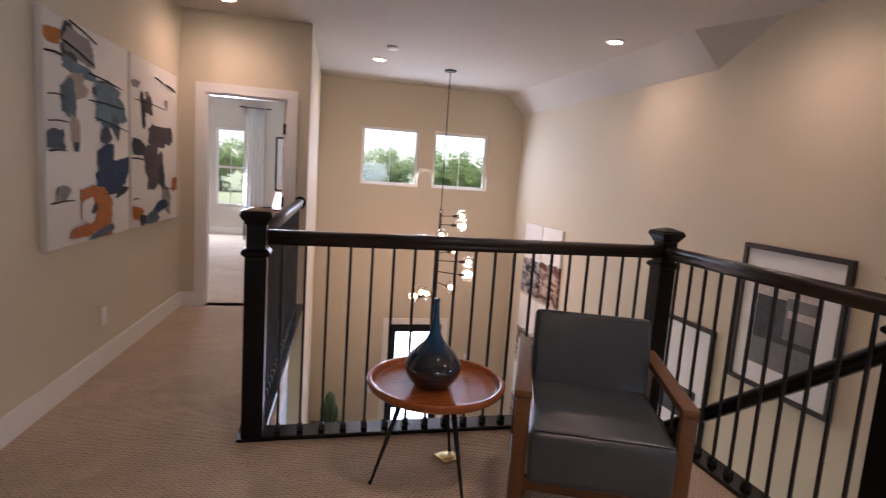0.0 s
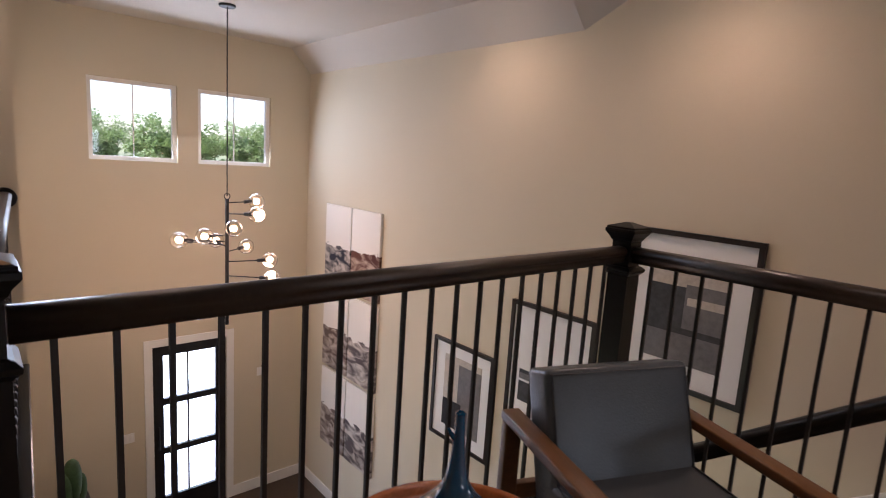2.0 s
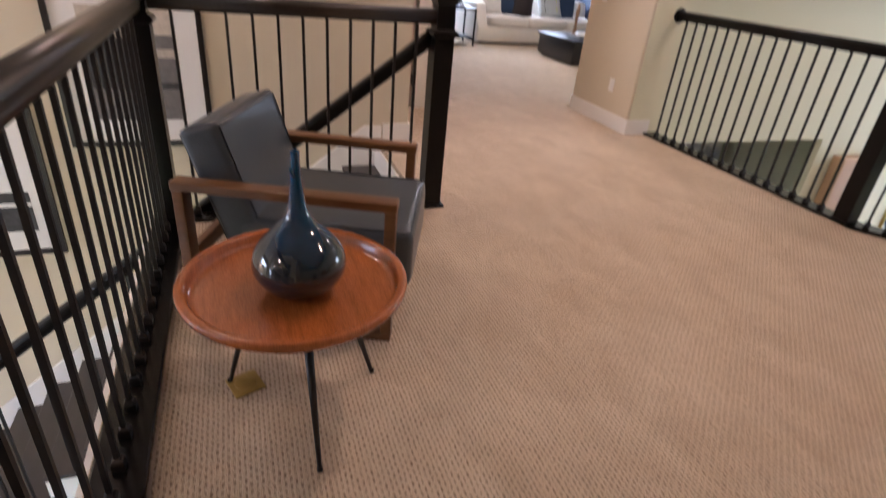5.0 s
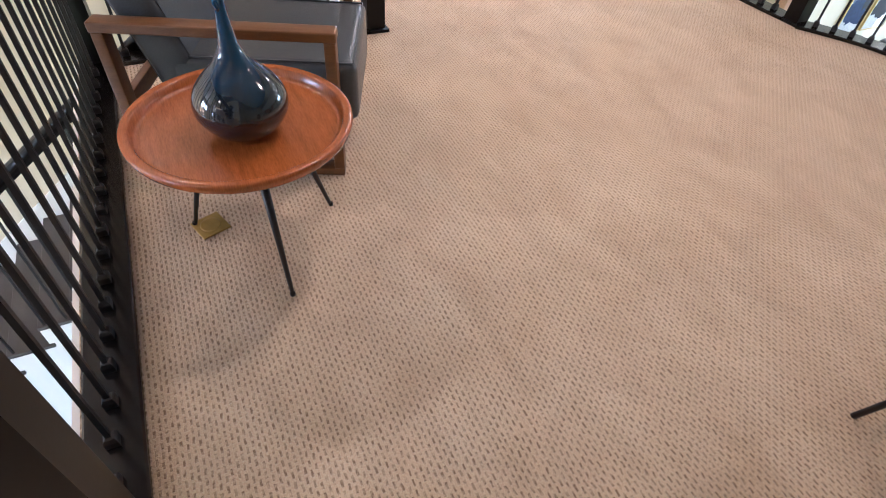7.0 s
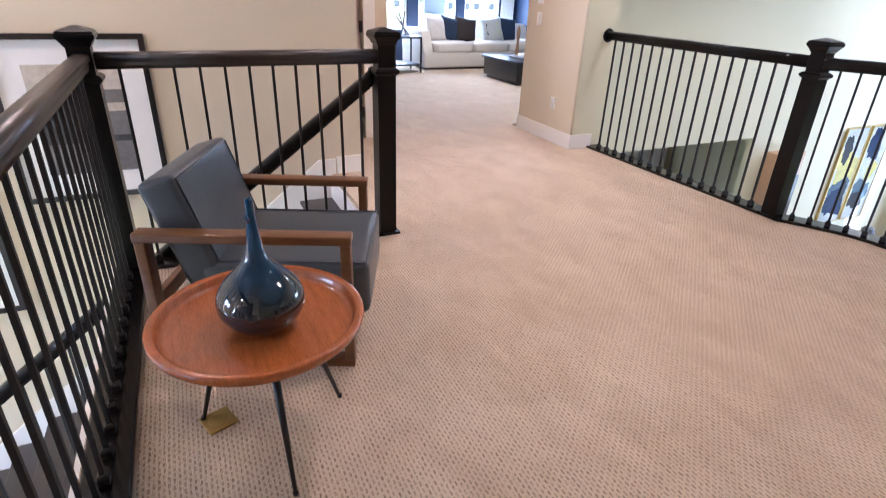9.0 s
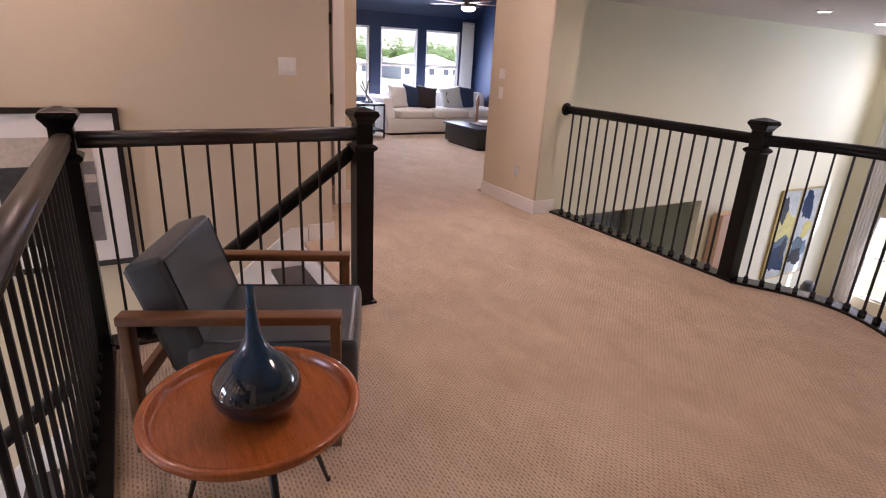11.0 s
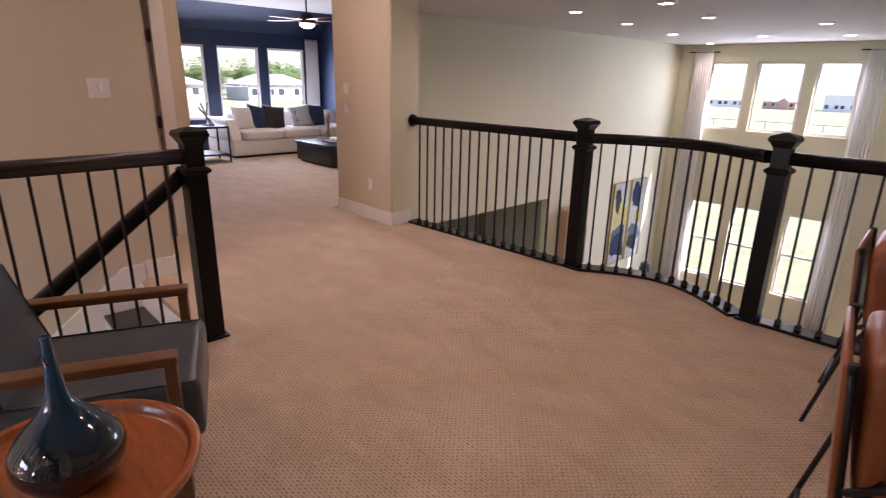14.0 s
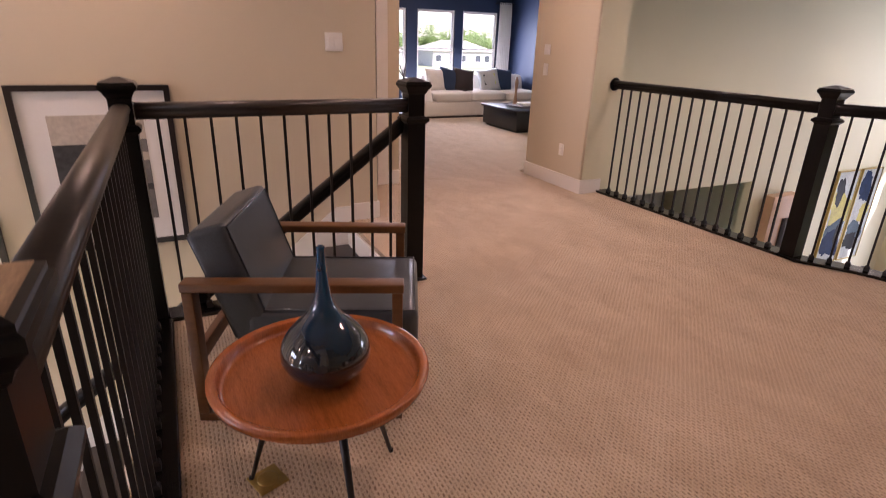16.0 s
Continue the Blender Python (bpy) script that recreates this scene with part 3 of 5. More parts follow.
for i in range(17):
    if i < 16:
        o = new("tread", tread_mesh)
        o.parent = stair
        o.matrix_basis = pose(0, Y0 + RUN * i, -RISE * (i + 1))
    o = new("riser", riser_mesh)
    o.parent = stair
    o.matrix_basis = pose(0, Y0 + RUN * i, -RISE * i)
bm = bmesh.new()
side = [(Y0 - 0.02, -0.02)]
for i in range(16):
    side += [(Y0 + RUN * i, -RISE * (i + 1) - 0.03), (Y0 + RUN * (i + 1), -RISE * (i + 1) - 0.03)]
side += [(Y0 + RUN * 16, FZ), (Y0 - 0.02, FZ)]
lo = [bm.verts.new((SX0 - 0.012, y, z)) for y, z in side]
hi = [bm.verts.new((SX0 + 0.012, y, z)) for y, z in side]
bm.faces.new(lo)
bm.faces.new(list(reversed(hi)))
for i in range(len(side)):
    k = (i + 1) % len(side)
    bm.faces.new((lo[k], lo[i], hi[i], hi[k]))
part("stringer", bm, WHITE, stair)
# skirt board on the wall
bm = bmesh.new()
sk = [(Y0 - 0.05, 0.12), (Y0 + 0.08, 0.12), (Y0 + RUN * 16, FZ + 0.26), (Y0 + RUN * 16, FZ), (Y0 - 0.05, -0.30)]
lo = [bm.verts.new((XW - 0.02, y, z)) for y, z in sk]
hi = [bm.verts.new((XW - 0.001, y, z)) for y, z in sk]
bm.faces.new(lo)
bm.faces.new(list(reversed(hi)))
for i in range(5):
    k = (i + 1) % 5
    bm.faces.new((lo[k], lo[i], hi[i], hi[k]))
part("skirt_board", bm, WHITE, stair)
# sloping handrail and its balusters past the corner post
K = RISE / RUN
HX = XB + 0.075


def hz(y):
    return 0.915 - K * (y + 1.35)


srail = thing("stair_railing", "sloping black handrail with iron balusters down the stair", "railing")
part("handrail", tube([(XB + 0.03, -1.36, hz(-1.36) + 0.02), (HX, -1.30, hz(-1.30)), (HX, 2.70, hz(2.70))], 0.03, section=HAND), BLACKWOOD, srail)
yb = 0.14
while yb < 2.7:
    i = int((yb - Y0) / RUN)
    zt = -RISE * (i + 1)
    part("baluster", boxes((HX - 0.0065, HX + 0.0065, yb - 0.0065, yb + 0.0065, zt, hz(yb) - 0.02)), IRON, srail)
    yb += RUN / 2
part("end_post", square_lathe([(h, z) for h, z in NEWEL]), BLACKWOOD, srail).matrix_basis = pose(HX, 2.76, FZ)

# baseboards and door casings
def baseboard(name, lims, label="white painted baseboard"):
    structure(name, boxes(*lims), WHITE, label, "trim")


structure("baseboard", slab([(XL, -0.02), (-0.905, YD - 0.016), (-0.889, YD - 0.016), (XL + 0.016, -0.036), (XL - 0.14, -0.036), (XL - 0.14, -0.02)], 0, 0.135), WHITE, "white painted baseboard of the passage", "trim")
baseboard("baseboard_door", [(-0.889, -0.777, YD - 0.016, YD, 0, 0.135)])
baseboard("baseboard_wing", [(XW + 0.014, XG - 0.021, YS + 0.001, YS + 0.016, 0, 0.135), (XW + 0.014, XW + 0.029, YS - 0.24, YS + 0.001, 0, 0.135)])
baseboard("baseboard_foyer", [(0.38, 1.45, YF - 0.016, YF, FZ, FZ + 0.15), (2.5, XW, YF - 0.016, YF, FZ, FZ + 0.15), (XW - 0.016, XW, 2.9, YF - 0.016, FZ, FZ + 0.15)])
baseboard("baseboard_hall", [(XG - 0.016, XG, -2.18, -2.061, 0, 0.135), (XW - 0.016, XW, -1.6, Y0 - 0.06, 0, 0.135), (XW - 0.016, XW + 0.14, -1.616, -1.6, 0, 0.135)])
baseboard("baseboard_bedroom", [(-3.6, 0.38, 8.184, 8.2, 0, 0.135)])
def casing_y(name, y, xa, xb, top, label, w=0.085, foot=0.0, out=-1):
    structure(name, boxes((xa - w, xa, min(y, y + out * 0.018), max(y, y + out * 0.018), foot, top + w), (xb, xb + w, min(y, y + out * 0.018), max(y, y + out * 0.018), foot, top + w),
                          (xa, xb, min(y, y + out * 0.018), max(y, y + out * 0.018), top, top + w)), WHITE, label, "trim")


casing_y("trim_bedroom_door", YD, -0.69, 0.034, 1.985, "white casing of the bedroom doorway")
structure("trim_bedroom_jamb", boxes((-0.69, -0.672, YD, YD + 0.12, 0, 1.985), (0.016, 0.034, YD, YD + 0.12, 0, 1.985), (-0.672, 0.016, YD, YD + 0.12, 1.967, 1.985)), WHITE, "white door jamb", "trim")
structure("trim_closet_door", boxes((XG - 0.018, XG, -2.06, -1.95, 0, 2.085), (XG - 0.018, XG, -1.19, -1.105, 0, 2.085), (XG - 0.018, XG, -1.95, -1.19, 2.0, 2.085)), WHITE, "white closet door casing", "trim")
casing_y("trim_front_door", YF, 1.545, 2.41, -0.985, "white casing of the front door", 0.09, FZ)

# ---- windows ----


def window_y(name, xa, xb, za, zb, y0, y1, label, bars=1, mid=False):
    """A window in a wall that runs along x."""
    t = thing(name, label, "window", None, "", "structure")
    f, c = 0.045, (y0 + y1) / 2
    part("window_frame", boxes((xa, xa + f, c - 0.03, c + 0.03, za, zb), (xb - f, xb, c - 0.03, c + 0.03, za, zb), (xa + f, xb - f, c - 0.03, c + 0.03, za, za + f), (xa + f, xb - f, c - 0.03, c + 0.03, zb - f, zb)), WHITE, t)
    if mid:
        zm = (za + zb) / 2
        part("meeting_rail", boxes((xa + f, xb - f, c - 0.025, c + 0.025, zm - 0.02, zm + 0.02)), WHITE, t)
    for k in range(bars):
        x = xa + (xb - xa) * (k + 1) / (bars + 1)
        part("glazing_bar", boxes((x - 0.006, x + 0.006, c - 0.008, c + 0.008, za + f, zb - f)), WHITE, t)
    g = part("pane", boxes((xa + f, xb - f, c - 0.003, c + 0.003, za + f, zb - f)), PANE, t)
    g.visible_shadow = False
    return t


def window_x(name, ya, yb, za, zb, x0, x1, label, mid=True):
    t = thing(name, label, "window", None, "", "structure")
    f, c = 0.045, (x0 + x1) / 2
    part("window_frame", boxes((c - 0.03, c + 0.03, ya, ya + f, za, zb), (c - 0.03, c + 0.03, yb - f, yb, za, zb), (c - 0.03, c + 0.03, ya + f, yb - f, za, za + f), (c - 0.03, c + 0.03, ya + f, yb - f, zb - f, zb)), WHITE, t)
    zm = (za + zb) / 2 - 0.05
    part("meeting_rail", boxes((c - 0.025, c + 0.025, ya + f, yb - f, zm - 0.018, zm + 0.018)), WHITE, t)
    g = part("pane", boxes((c - 0.003, c + 0.003, ya + f, yb - f, za + f, zb - f)), PANE, t)
    g.visible_shadow = False
    return t


for i, (a, b) in enumerate(FW):
    window_y("window_%d" % (i + 1), a, b, 1.185, 2.045, YF, YF + 0.15, "square white-framed window high above the front door", 1)
for i, (a, b) in enumerate(GW):
    window_y("window_%d" % (i + 3), a, b, 0.565, 1.84, YG - 0.16, YG, "white-framed upper window of the great room", 0)
    window_y("window_%d" % (i + 6), a, b, -2.5, -0.89, YG - 0.16, YG, "tall white-framed lower window of the great room", 0, True)
for i, (a, b) in enumerate(GAMEW):
    window_x("window_%d" % (i + 9), a, b, 0.57, 1.93, XS, XS + 0.15, "white-framed sash window in the navy wall")
window_y("window_12", -1.44, -0.91, 0.53, 1.99, 8.2, 8.32, "tall white sash window of the bedroom", 1, True)
window_y("window_13", -1.6, 0.25, -2.7, -1.35, YG + 0.58, YG + 0.7, "low window of the great room", 0)

# ---- outside ----
GRASS = mat("lawn", (0.29, 0.32, 0.16), 0.9, vary=0.3, scale=0.15, grain=1.5)
bm = bmesh.new()
fall = [(900, 0.0), (-55, 0.0), (-80, -0.3), (-235, -4.0), (-900, -4.0)]      # the lawn falls away past the great room
lines = [[bm.verts.new((x, y, FZ - 0.25 + dz)) for x in (-900, 900)] for y, dz in fall]
for a, b in zip(lines, lines[1:]):
    bm.faces.new((a[0], b[0], b[1], a[1]))
structure("ground", bm, GRASS, "green lawn around the house", "ground")
# unseen slab, added as a bright ground behind the door's frosted panes
structure("pavement", boxes((-3, 7, YF + 0.2, YF + 12, FZ - 0.26, FZ - 0.05)), mat("pale_concrete", (0.62, 0.60, 0.56), 0.85, vary=0.1, scale=2, grain=60, bump=0.2), "unseen pale concrete slab added to brighten the front door's panes", "pavement")

# ---- loft furniture ----
chair = thing("armchair", "slate-grey leather armchair with a walnut frame beside the tray table", "armchair", pose(1.53, -0.623, 0, 0, 0, -22.5))
W2, DF, DB, AZ = 0.316, -0.385, 0.38, 0.566
for sx in (-1, 1):
    x = sx * W2
    part("armrest", soft_box(x - 0.033, x + 0.033, DF, DB, AZ - 0.034, AZ, 0.006, 2), CHAIRWOOD, chair)
    part("front_leg", soft_box(x - 0.03, x + 0.03, DF + 0.004, DF + 0.042, 0.03, AZ - 0.034, 0.004, 2), CHAIRWOOD, chair)
    part("back_leg", soft_box(x - 0.03, x + 0.03, DB - 0.042, DB - 0.004, 0.03, AZ - 0.034, 0.004, 2), CHAIRWOOD, chair)
    part("runner", soft_box(x - 0.03, x + 0.03, DF + 0.004, DB - 0.004, 0.0, 0.032, 0.004, 2), CHAIRWOOD, chair)
seat = part("seat", soft_box(-0.278, 0.278, -0.44, 0.2, 0.20, 0.425, 0.04, 4), LEATHER, chair, "wide grey leather seat")
back = part("backrest", soft_box(-0.28, 0.28, -0.072, 0.072, -0.02, 0.462, 0.032, 4), LEATHER, chair, "leaning grey leather back cushion")
back.matrix_basis = pose(0.004, 0.158, 0.30, -18, 0, 0)
for sy in (-0.072, 0.072):
    part("seam", tube([(-0.262, sy, 0.03), (-0.262, sy, 0.442), (0.262, sy, 0.442), (0.262, sy, 0.03)], 0.0035, 6), LEATHER, back)
part("seam", tube([(-0.262, 0.17, 0.424), (-0.262, -0.425, 0.424), (0.262, -0.425, 0.424), (0.262, 0.17, 0.424)], 0.0035, 6), LEATHER, seat)
part("back_rail", soft_box(-W2 + 0.03, W2 - 0.03, DB - 0.04, DB - 0.01, 0.24, 0.30, 0.004, 2), CHAIRWOOD, chair)
part("front_rail", soft_box(-W2 + 0.03, W2 - 0.03, DF + 0.01, DF + 0.036, 0.14, 0.20, 0.004, 2), CHAIRWOOD, chair)

TX, TY, TZ = 0.822, -0.492, 0.45
table = thing("side_table", "round walnut tray table on three dark tapered legs", "side table", pose(TX, TY, 0))
part("tray", lathe([(0.0, TZ - 0.016), (0.25, TZ - 0.016), (0.29, TZ - 0.01), (0.306, TZ + 0.004), (0.312, TZ + 0.022), (0.311, TZ + 0.029), (0.306, TZ + 0.032), (0.290, TZ + 0.031), (0.2855, TZ + 0.028), (0.281, TZ + 0.012), (0.276, TZ + 0.004), (0.268, TZ + 0.0005), (0.262, TZ), (0.0, TZ)], 96), WALNUT, table, "walnut tray with a broad raised rim")
for lx, ly in ((0.546, -0.51), (0.914, -0.74), (0.974, -0.277)):
    dx, dy = lx - TX, ly - TY
    part("leg", tube([(dx, dy, 0.0), (dx * 0.5, dy * 0.5, TZ - 0.014)], 0.006, 12, 0.014), IRON, table)
    part("foot", lathe([(0.006, 0.0), (0.0085, 0.002), (0.0085, 0.012), (0.006, 0.016)], 12), IRON, table).matrix_basis = pose(dx, dy, 0)

vase = thing("vase", "glossy dark teal teardrop vase on the tray table", "vase", pose(0.8, -0.502, TZ + 0.001))
prof = []
for r, z in ((0.052, 0.0), (0.076, 0.006), (0.103, 0.032), (0.121, 0.062), (0.1255, 0.088), (0.12, 0.115), (0.103, 0.144), (0.078, 0.172), (0.053, 0.198), (0.034, 0.226), (0.0235, 0.258), (0.0175, 0.3), (0.0135, 0.345), (0.0115, 0.385), (0.012, 0.398), (0.005, 0.396), (0.004, 0.35)):
    prof.append((r, z))


def smooth_profile(p, n=5):
    out = []
    for i in range(len(p) - 1):
        p0, p1, p2, p3 = p[max(i - 1, 0)], p[i], p[i + 1], p[min(i + 2, len(p) - 1)]
        for k in range(n):
            u = k / n
            out.append(tuple(0.5 * (2 * b + (c - a) * u + (2 * a - 5 * b + 4 * c - d) * u * u + (3 * b - a - 3 * c + d) * u ** 3) for a, b, c, d in zip(p0, p1, p2, p3)))
    return out + [p[-1]]


def vase_glaze():
    """Dark reactive glaze: teal at the neck, brown-black round the belly, in ragged runs."""
    m = mat("teal_reactive_glaze", (0.006, 0.05, 0.11), 0.06, vary=0.3, scale=5, grain=20, coat=0.8)
    nt = m.node_tree
    N, L = nt.nodes, nt.links
    b = N["Principled BSDF"]
    old = b.inputs["Base Color"].links[0].from_socket
    tc = N.new("ShaderNodeTexCoord")
    sep = N.new("ShaderNodeSeparateXYZ")
    L.new(tc.outputs["Object"], sep.inputs[0])
    n = N.new("ShaderNodeTexNoise")
    n.inputs["Scale"].default_value = 9
    n.inputs["Detail"].default_value = 5
    L.new(tc.outputs["Object"], n.inputs["Vector"])
    k = N.new("ShaderNodeMath")
    k.operation = "MULTIPLY_ADD"
    k.inputs[1].default_value = 0.16
    L.new(n.outputs[0], k.inputs[0])
    L.new(sep.outputs[2], k.inputs[2])
    cr = N.new("ShaderNodeValToRGB")
    e = cr.color_ramp.elements
    e[0].position, e[0].color = 0.10, (0.006, 0.02, 0.04, 1)
    e[1].position, e[1].color = 0.36, (0.006, 0.072, 0.18, 1)
    for p, c in ((0.17, (0.03, 0.024, 0.018, 1)), (0.22, (0.012, 0.016, 0.02, 1)), (0.27, (0.005, 0.036, 0.085, 1))):
        x = e.new(p)
        x.color = c
    L.new(k.outputs[0], cr.inputs[0])
    mx = N.new("ShaderNodeMixRGB")
    mx.inputs[0].default_value = 0.75
    L.new(old, mx.inputs[1])
    L.new(cr.outputs[0], mx.inputs[2])
    L.new(mx.outputs[0], b.inputs["Base Color"])
    return m


BLUEGLASS = vase_glaze()
part("body", lathe(smooth_profile(prof), 56), BLUEGLASS, vase)
part("spur", tube([(-0.004, 0.004, 0.33), (-0.018, 0.012, 0.352), (-0.021, 0.014, 0.362)], 0.007, 10, 0.0035), BLUEGLASS, vase)

plate = thing("floor_outlet", "brass floor outlet cover set in the carpet", "floor outlet", pose(0.951, -0.325, 0.001, 0, 0, 20))
part("cover", soft_box(-0.05, 0.05, -0.05, 0.05, 0, 0.006, 0.002, 2), BRASS, plate)
part("lid", lathe([(0.034, 0.006), (0.034, 0.008), (0.031, 0.009), (0.0, 0.009)], 28), BRASS, plate)

# ---- chandelier ----
CHX, CHY = 1.918, 4.08
ch = thing("chandelier", "spiral chandelier of clear glass globes on a dark stem", "chandelier", pose(CHX, CHY, 0))
part("canopy", lathe([(0.07, CZ - 0.022), (0.075, CZ - 0.012), (0.075, CZ - 0.001)], 28), IRON, ch)
part("chain", tube([(0, 0, 0.93), (0, 0, CZ - 0.02)], 0.006, 8), IRON, ch)
part("stem", tube([(0, 0, -0.37), (0, 0, 0.90)], 0.018, 14), IRON, ch)
part("loop", tube([(0.028 * math.cos(a * math.pi / 8), 0, 0.925 + 0.028 * math.sin(a * math.pi / 8)) for a in range(17)], 0.005, 6), IRON, ch)


def hollow_globe(r, wall):
    """A thin blown-glass ball: an outer skin and an inner one turned the other way."""
    bm = bmesh.new()
    bmesh.ops.create_uvsphere(bm, u_segments=28, v_segments=18, radius=r)
    outer = bm.faces[:]
    got = bmesh.ops.create_uvsphere(bm, u_segments=28, v_segments=18, radius=r - wall)
    inner = [f for f in bm.faces if f not in set(outer)]
    bmesh.ops.reverse_faces(bm, faces=inner)
    for f in bm.faces:
        f.smooth = True
    return bm


globe_mesh = mesh_of("globe", hollow_globe(0.078, 0.004), GLOBE)
bulb_mesh = mesh_of("bulb", lathe([(0.001, -0.034), (0.02, -0.029), (0.033, -0.012), (0.033, 0.012), (0.02, 0.029), (0.001, 0.034)], 16), BULB)
ARMS = [(0.863, -2, 0.215), (0.755, -46, 0.225), (0.633, -98, 0.206), (0.546, -152, 0.216), (0.48, 162, 0.355), (0.44, 134, 0.41), (0.42, 87, 0.307), (0.376, 33, 0.231), (0.276, -17, 0.334), (0.133, -46, 0.389), (-0.01, -76, 0.328), (-0.13, -126, 0.21), (-0.21, -175, 0.206), (-0.22, 114, 0.223)]
for z, ang, ln in ARMS:
    a = radians(ang)
    dx, dy = math.cos(a), math.sin(a)
    part("arm", tube([(0, 0, z), (dx * ln, dy * ln, z + 0.01)], 0.006, 8), IRON, ch)
    sk_ = part("socket", tube([(dx * (ln - 0.05), dy * (ln - 0.05), z + 0.008), (dx * (ln + 0.03), dy * (ln + 0.03), z + 0.012)], 0.018, 12), IRON, ch)
    gl = new("globe", globe_mesh)
    gl.parent = ch
    gl.matrix_basis = pose(dx * (ln + 0.075), dy * (ln + 0.075), z + 0.014)
    gl.visible_shadow = False
    bu = new("bulb", bulb_mesh)
    bu.parent = gl
for z, ang in ((0.7, 0), (0.45, 180), (0.15, 0), (-0.2, 180)):
    d = bpy.data.lights.new("chandelier_light", "POINT")
    d.energy, d.color, d.shadow_soft_size = 2.8, WARM, 0.12
    new("chandelier_light", d).matrix_world = pose(CHX + (0.4 if ang == 0 else -0.4), CHY, z)

# ---- ceiling fixtures ----
dl_ring = mesh_of("ring", lathe([(0.062, -0.012), (0.085, -0.006), (0.088, 0.0), (0.06, 0.0)], 32), WHITE)
dl_lens = mesh_of("lens", lathe([(0.0, -0.0145), (0.057, -0.0145), (0.06, -0.0125)], 32), LENS)
dl_lens2 = mesh_of("lens", lathe([(0.0, -0.0145), (0.057, -0.0145), (0.06, -0.0125)], 32), LENSCOOL)


def downlight(x, y, z, cool=False):
    t = thing("recessed_light", "round white recessed downlight, lit, in the ceiling", "ceiling light", pose(x, y, z - 0.001), "recessed lights")
    for nm, me in (("trim_ring", dl_ring), ("lens", dl_lens2 if cool else dl_lens)):
        o = new(nm, me)
        o.parent = t


# the hall's added light gets a fixture like the rest
for dx, dy in DOWNLIGHTS:
    downlight(dx, dy, CZ)
for dx, dy in ((6.2, -4.1), (8.6, -4.3)):
    downlight(dx, dy, GC)
for dx, dy in GREAT_LIGHTS:
    downlight(dx, dy, GZ, True)
t = thing("smoke_detector", "small round white smoke detector on the ceiling", "smoke detector", pose(1.05, 3.2, CZ - 0.001))
part("body", lathe([(0.035, -0.03), (0.055, -0.026), (0.06, -0.012), (0.06, 0.0)], 28), PLASTIC, t)

# ---- framed prints on the stair wall ----
GREY = mat("charcoal_print", (0.07, 0.07, 0.075), 0.6, vary=0.4, scale=6, grain=30)
MID = mat("mid_grey_print", (0.20, 0.19, 0.19), 0.6, vary=0.25, scale=6, grain=30)
SAND = mat("pale_sand_print", (0.60, 0.54, 0.46), 0.6, vary=0.2, scale=8, grain=40)
INK = mat("ink_print", (0.02, 0.022, 0.03), 0.6, vary=0.4, scale=9, grain=40)


def framed_print(y0, y1, z0, z1, label, fields):
    """A framed print on the stair wall; fields: (y from the far edge, y, z, z in shares of the mat, material)."""
    t = thing("framed_print", label, "picture", pose(XW - 0.001, 0, 0), "framed prints above the stair")
    f = 0.034
    part("frame", boxes((-0.032, 0, y0, y0 + f, z0, z1), (-0.032, 0, y1 - f, y1, z0, z1), (-0.032, 0, y0 + f, y1 - f, z0, z0 + f), (-0.032, 0, y0 + f, y1 - f, z1 - f, z1)), BLACKFRAME, t)
    part("mat_board", boxes((-0.014, -0.001, y0 + f, y1 - f, z0 + f, z1 - f)), PAPER, t)
    h, w = z1 - z0, y1 - y0
    for k, (a, b, c, d, m) in enumerate(fields):
        part("print_field", boxes((-0.0165 - 0.0006 * k, -0.0145, y1 - b * w, y1 - a * w, z0 + c * h, z0 + d * h)), m, t)
    return t


framed_print(-0.2, 0.66, 0.0, 1.045, "large black-framed charcoal landscape print", [(0.2, 0.8, 0.17, 0.83, SAND), (0.2, 0.8, 0.17, 0.66, GREY), (0.5, 0.8, 0.40, 0.68, MID), (0.52, 0.8, 0.55, 0.6, SAND), (0.2, 0.8, 0.17, 0.36, MID)])
framed_print(0.845, 1.675, -0.757, 0.28, "black-framed print of a grey shore", [(0.16, 0.84, 0.17, 0.44, GREY), (0.16, 0.84, 0.34, 0.37, PAPER), (0.16, 0.6, 0.36, 0.41, MID)])
framed_print(1.83, 2.65, -1.345, -0.32, "black-framed grey and black geometric print", [(0.2, 0.82, 0.15, 0.86, SAND), (0.45, 0.82, 0.15, 0.80, MID), (0.2, 0.52, 0.15, 0.42, INK)])

# six canvases in the foyer


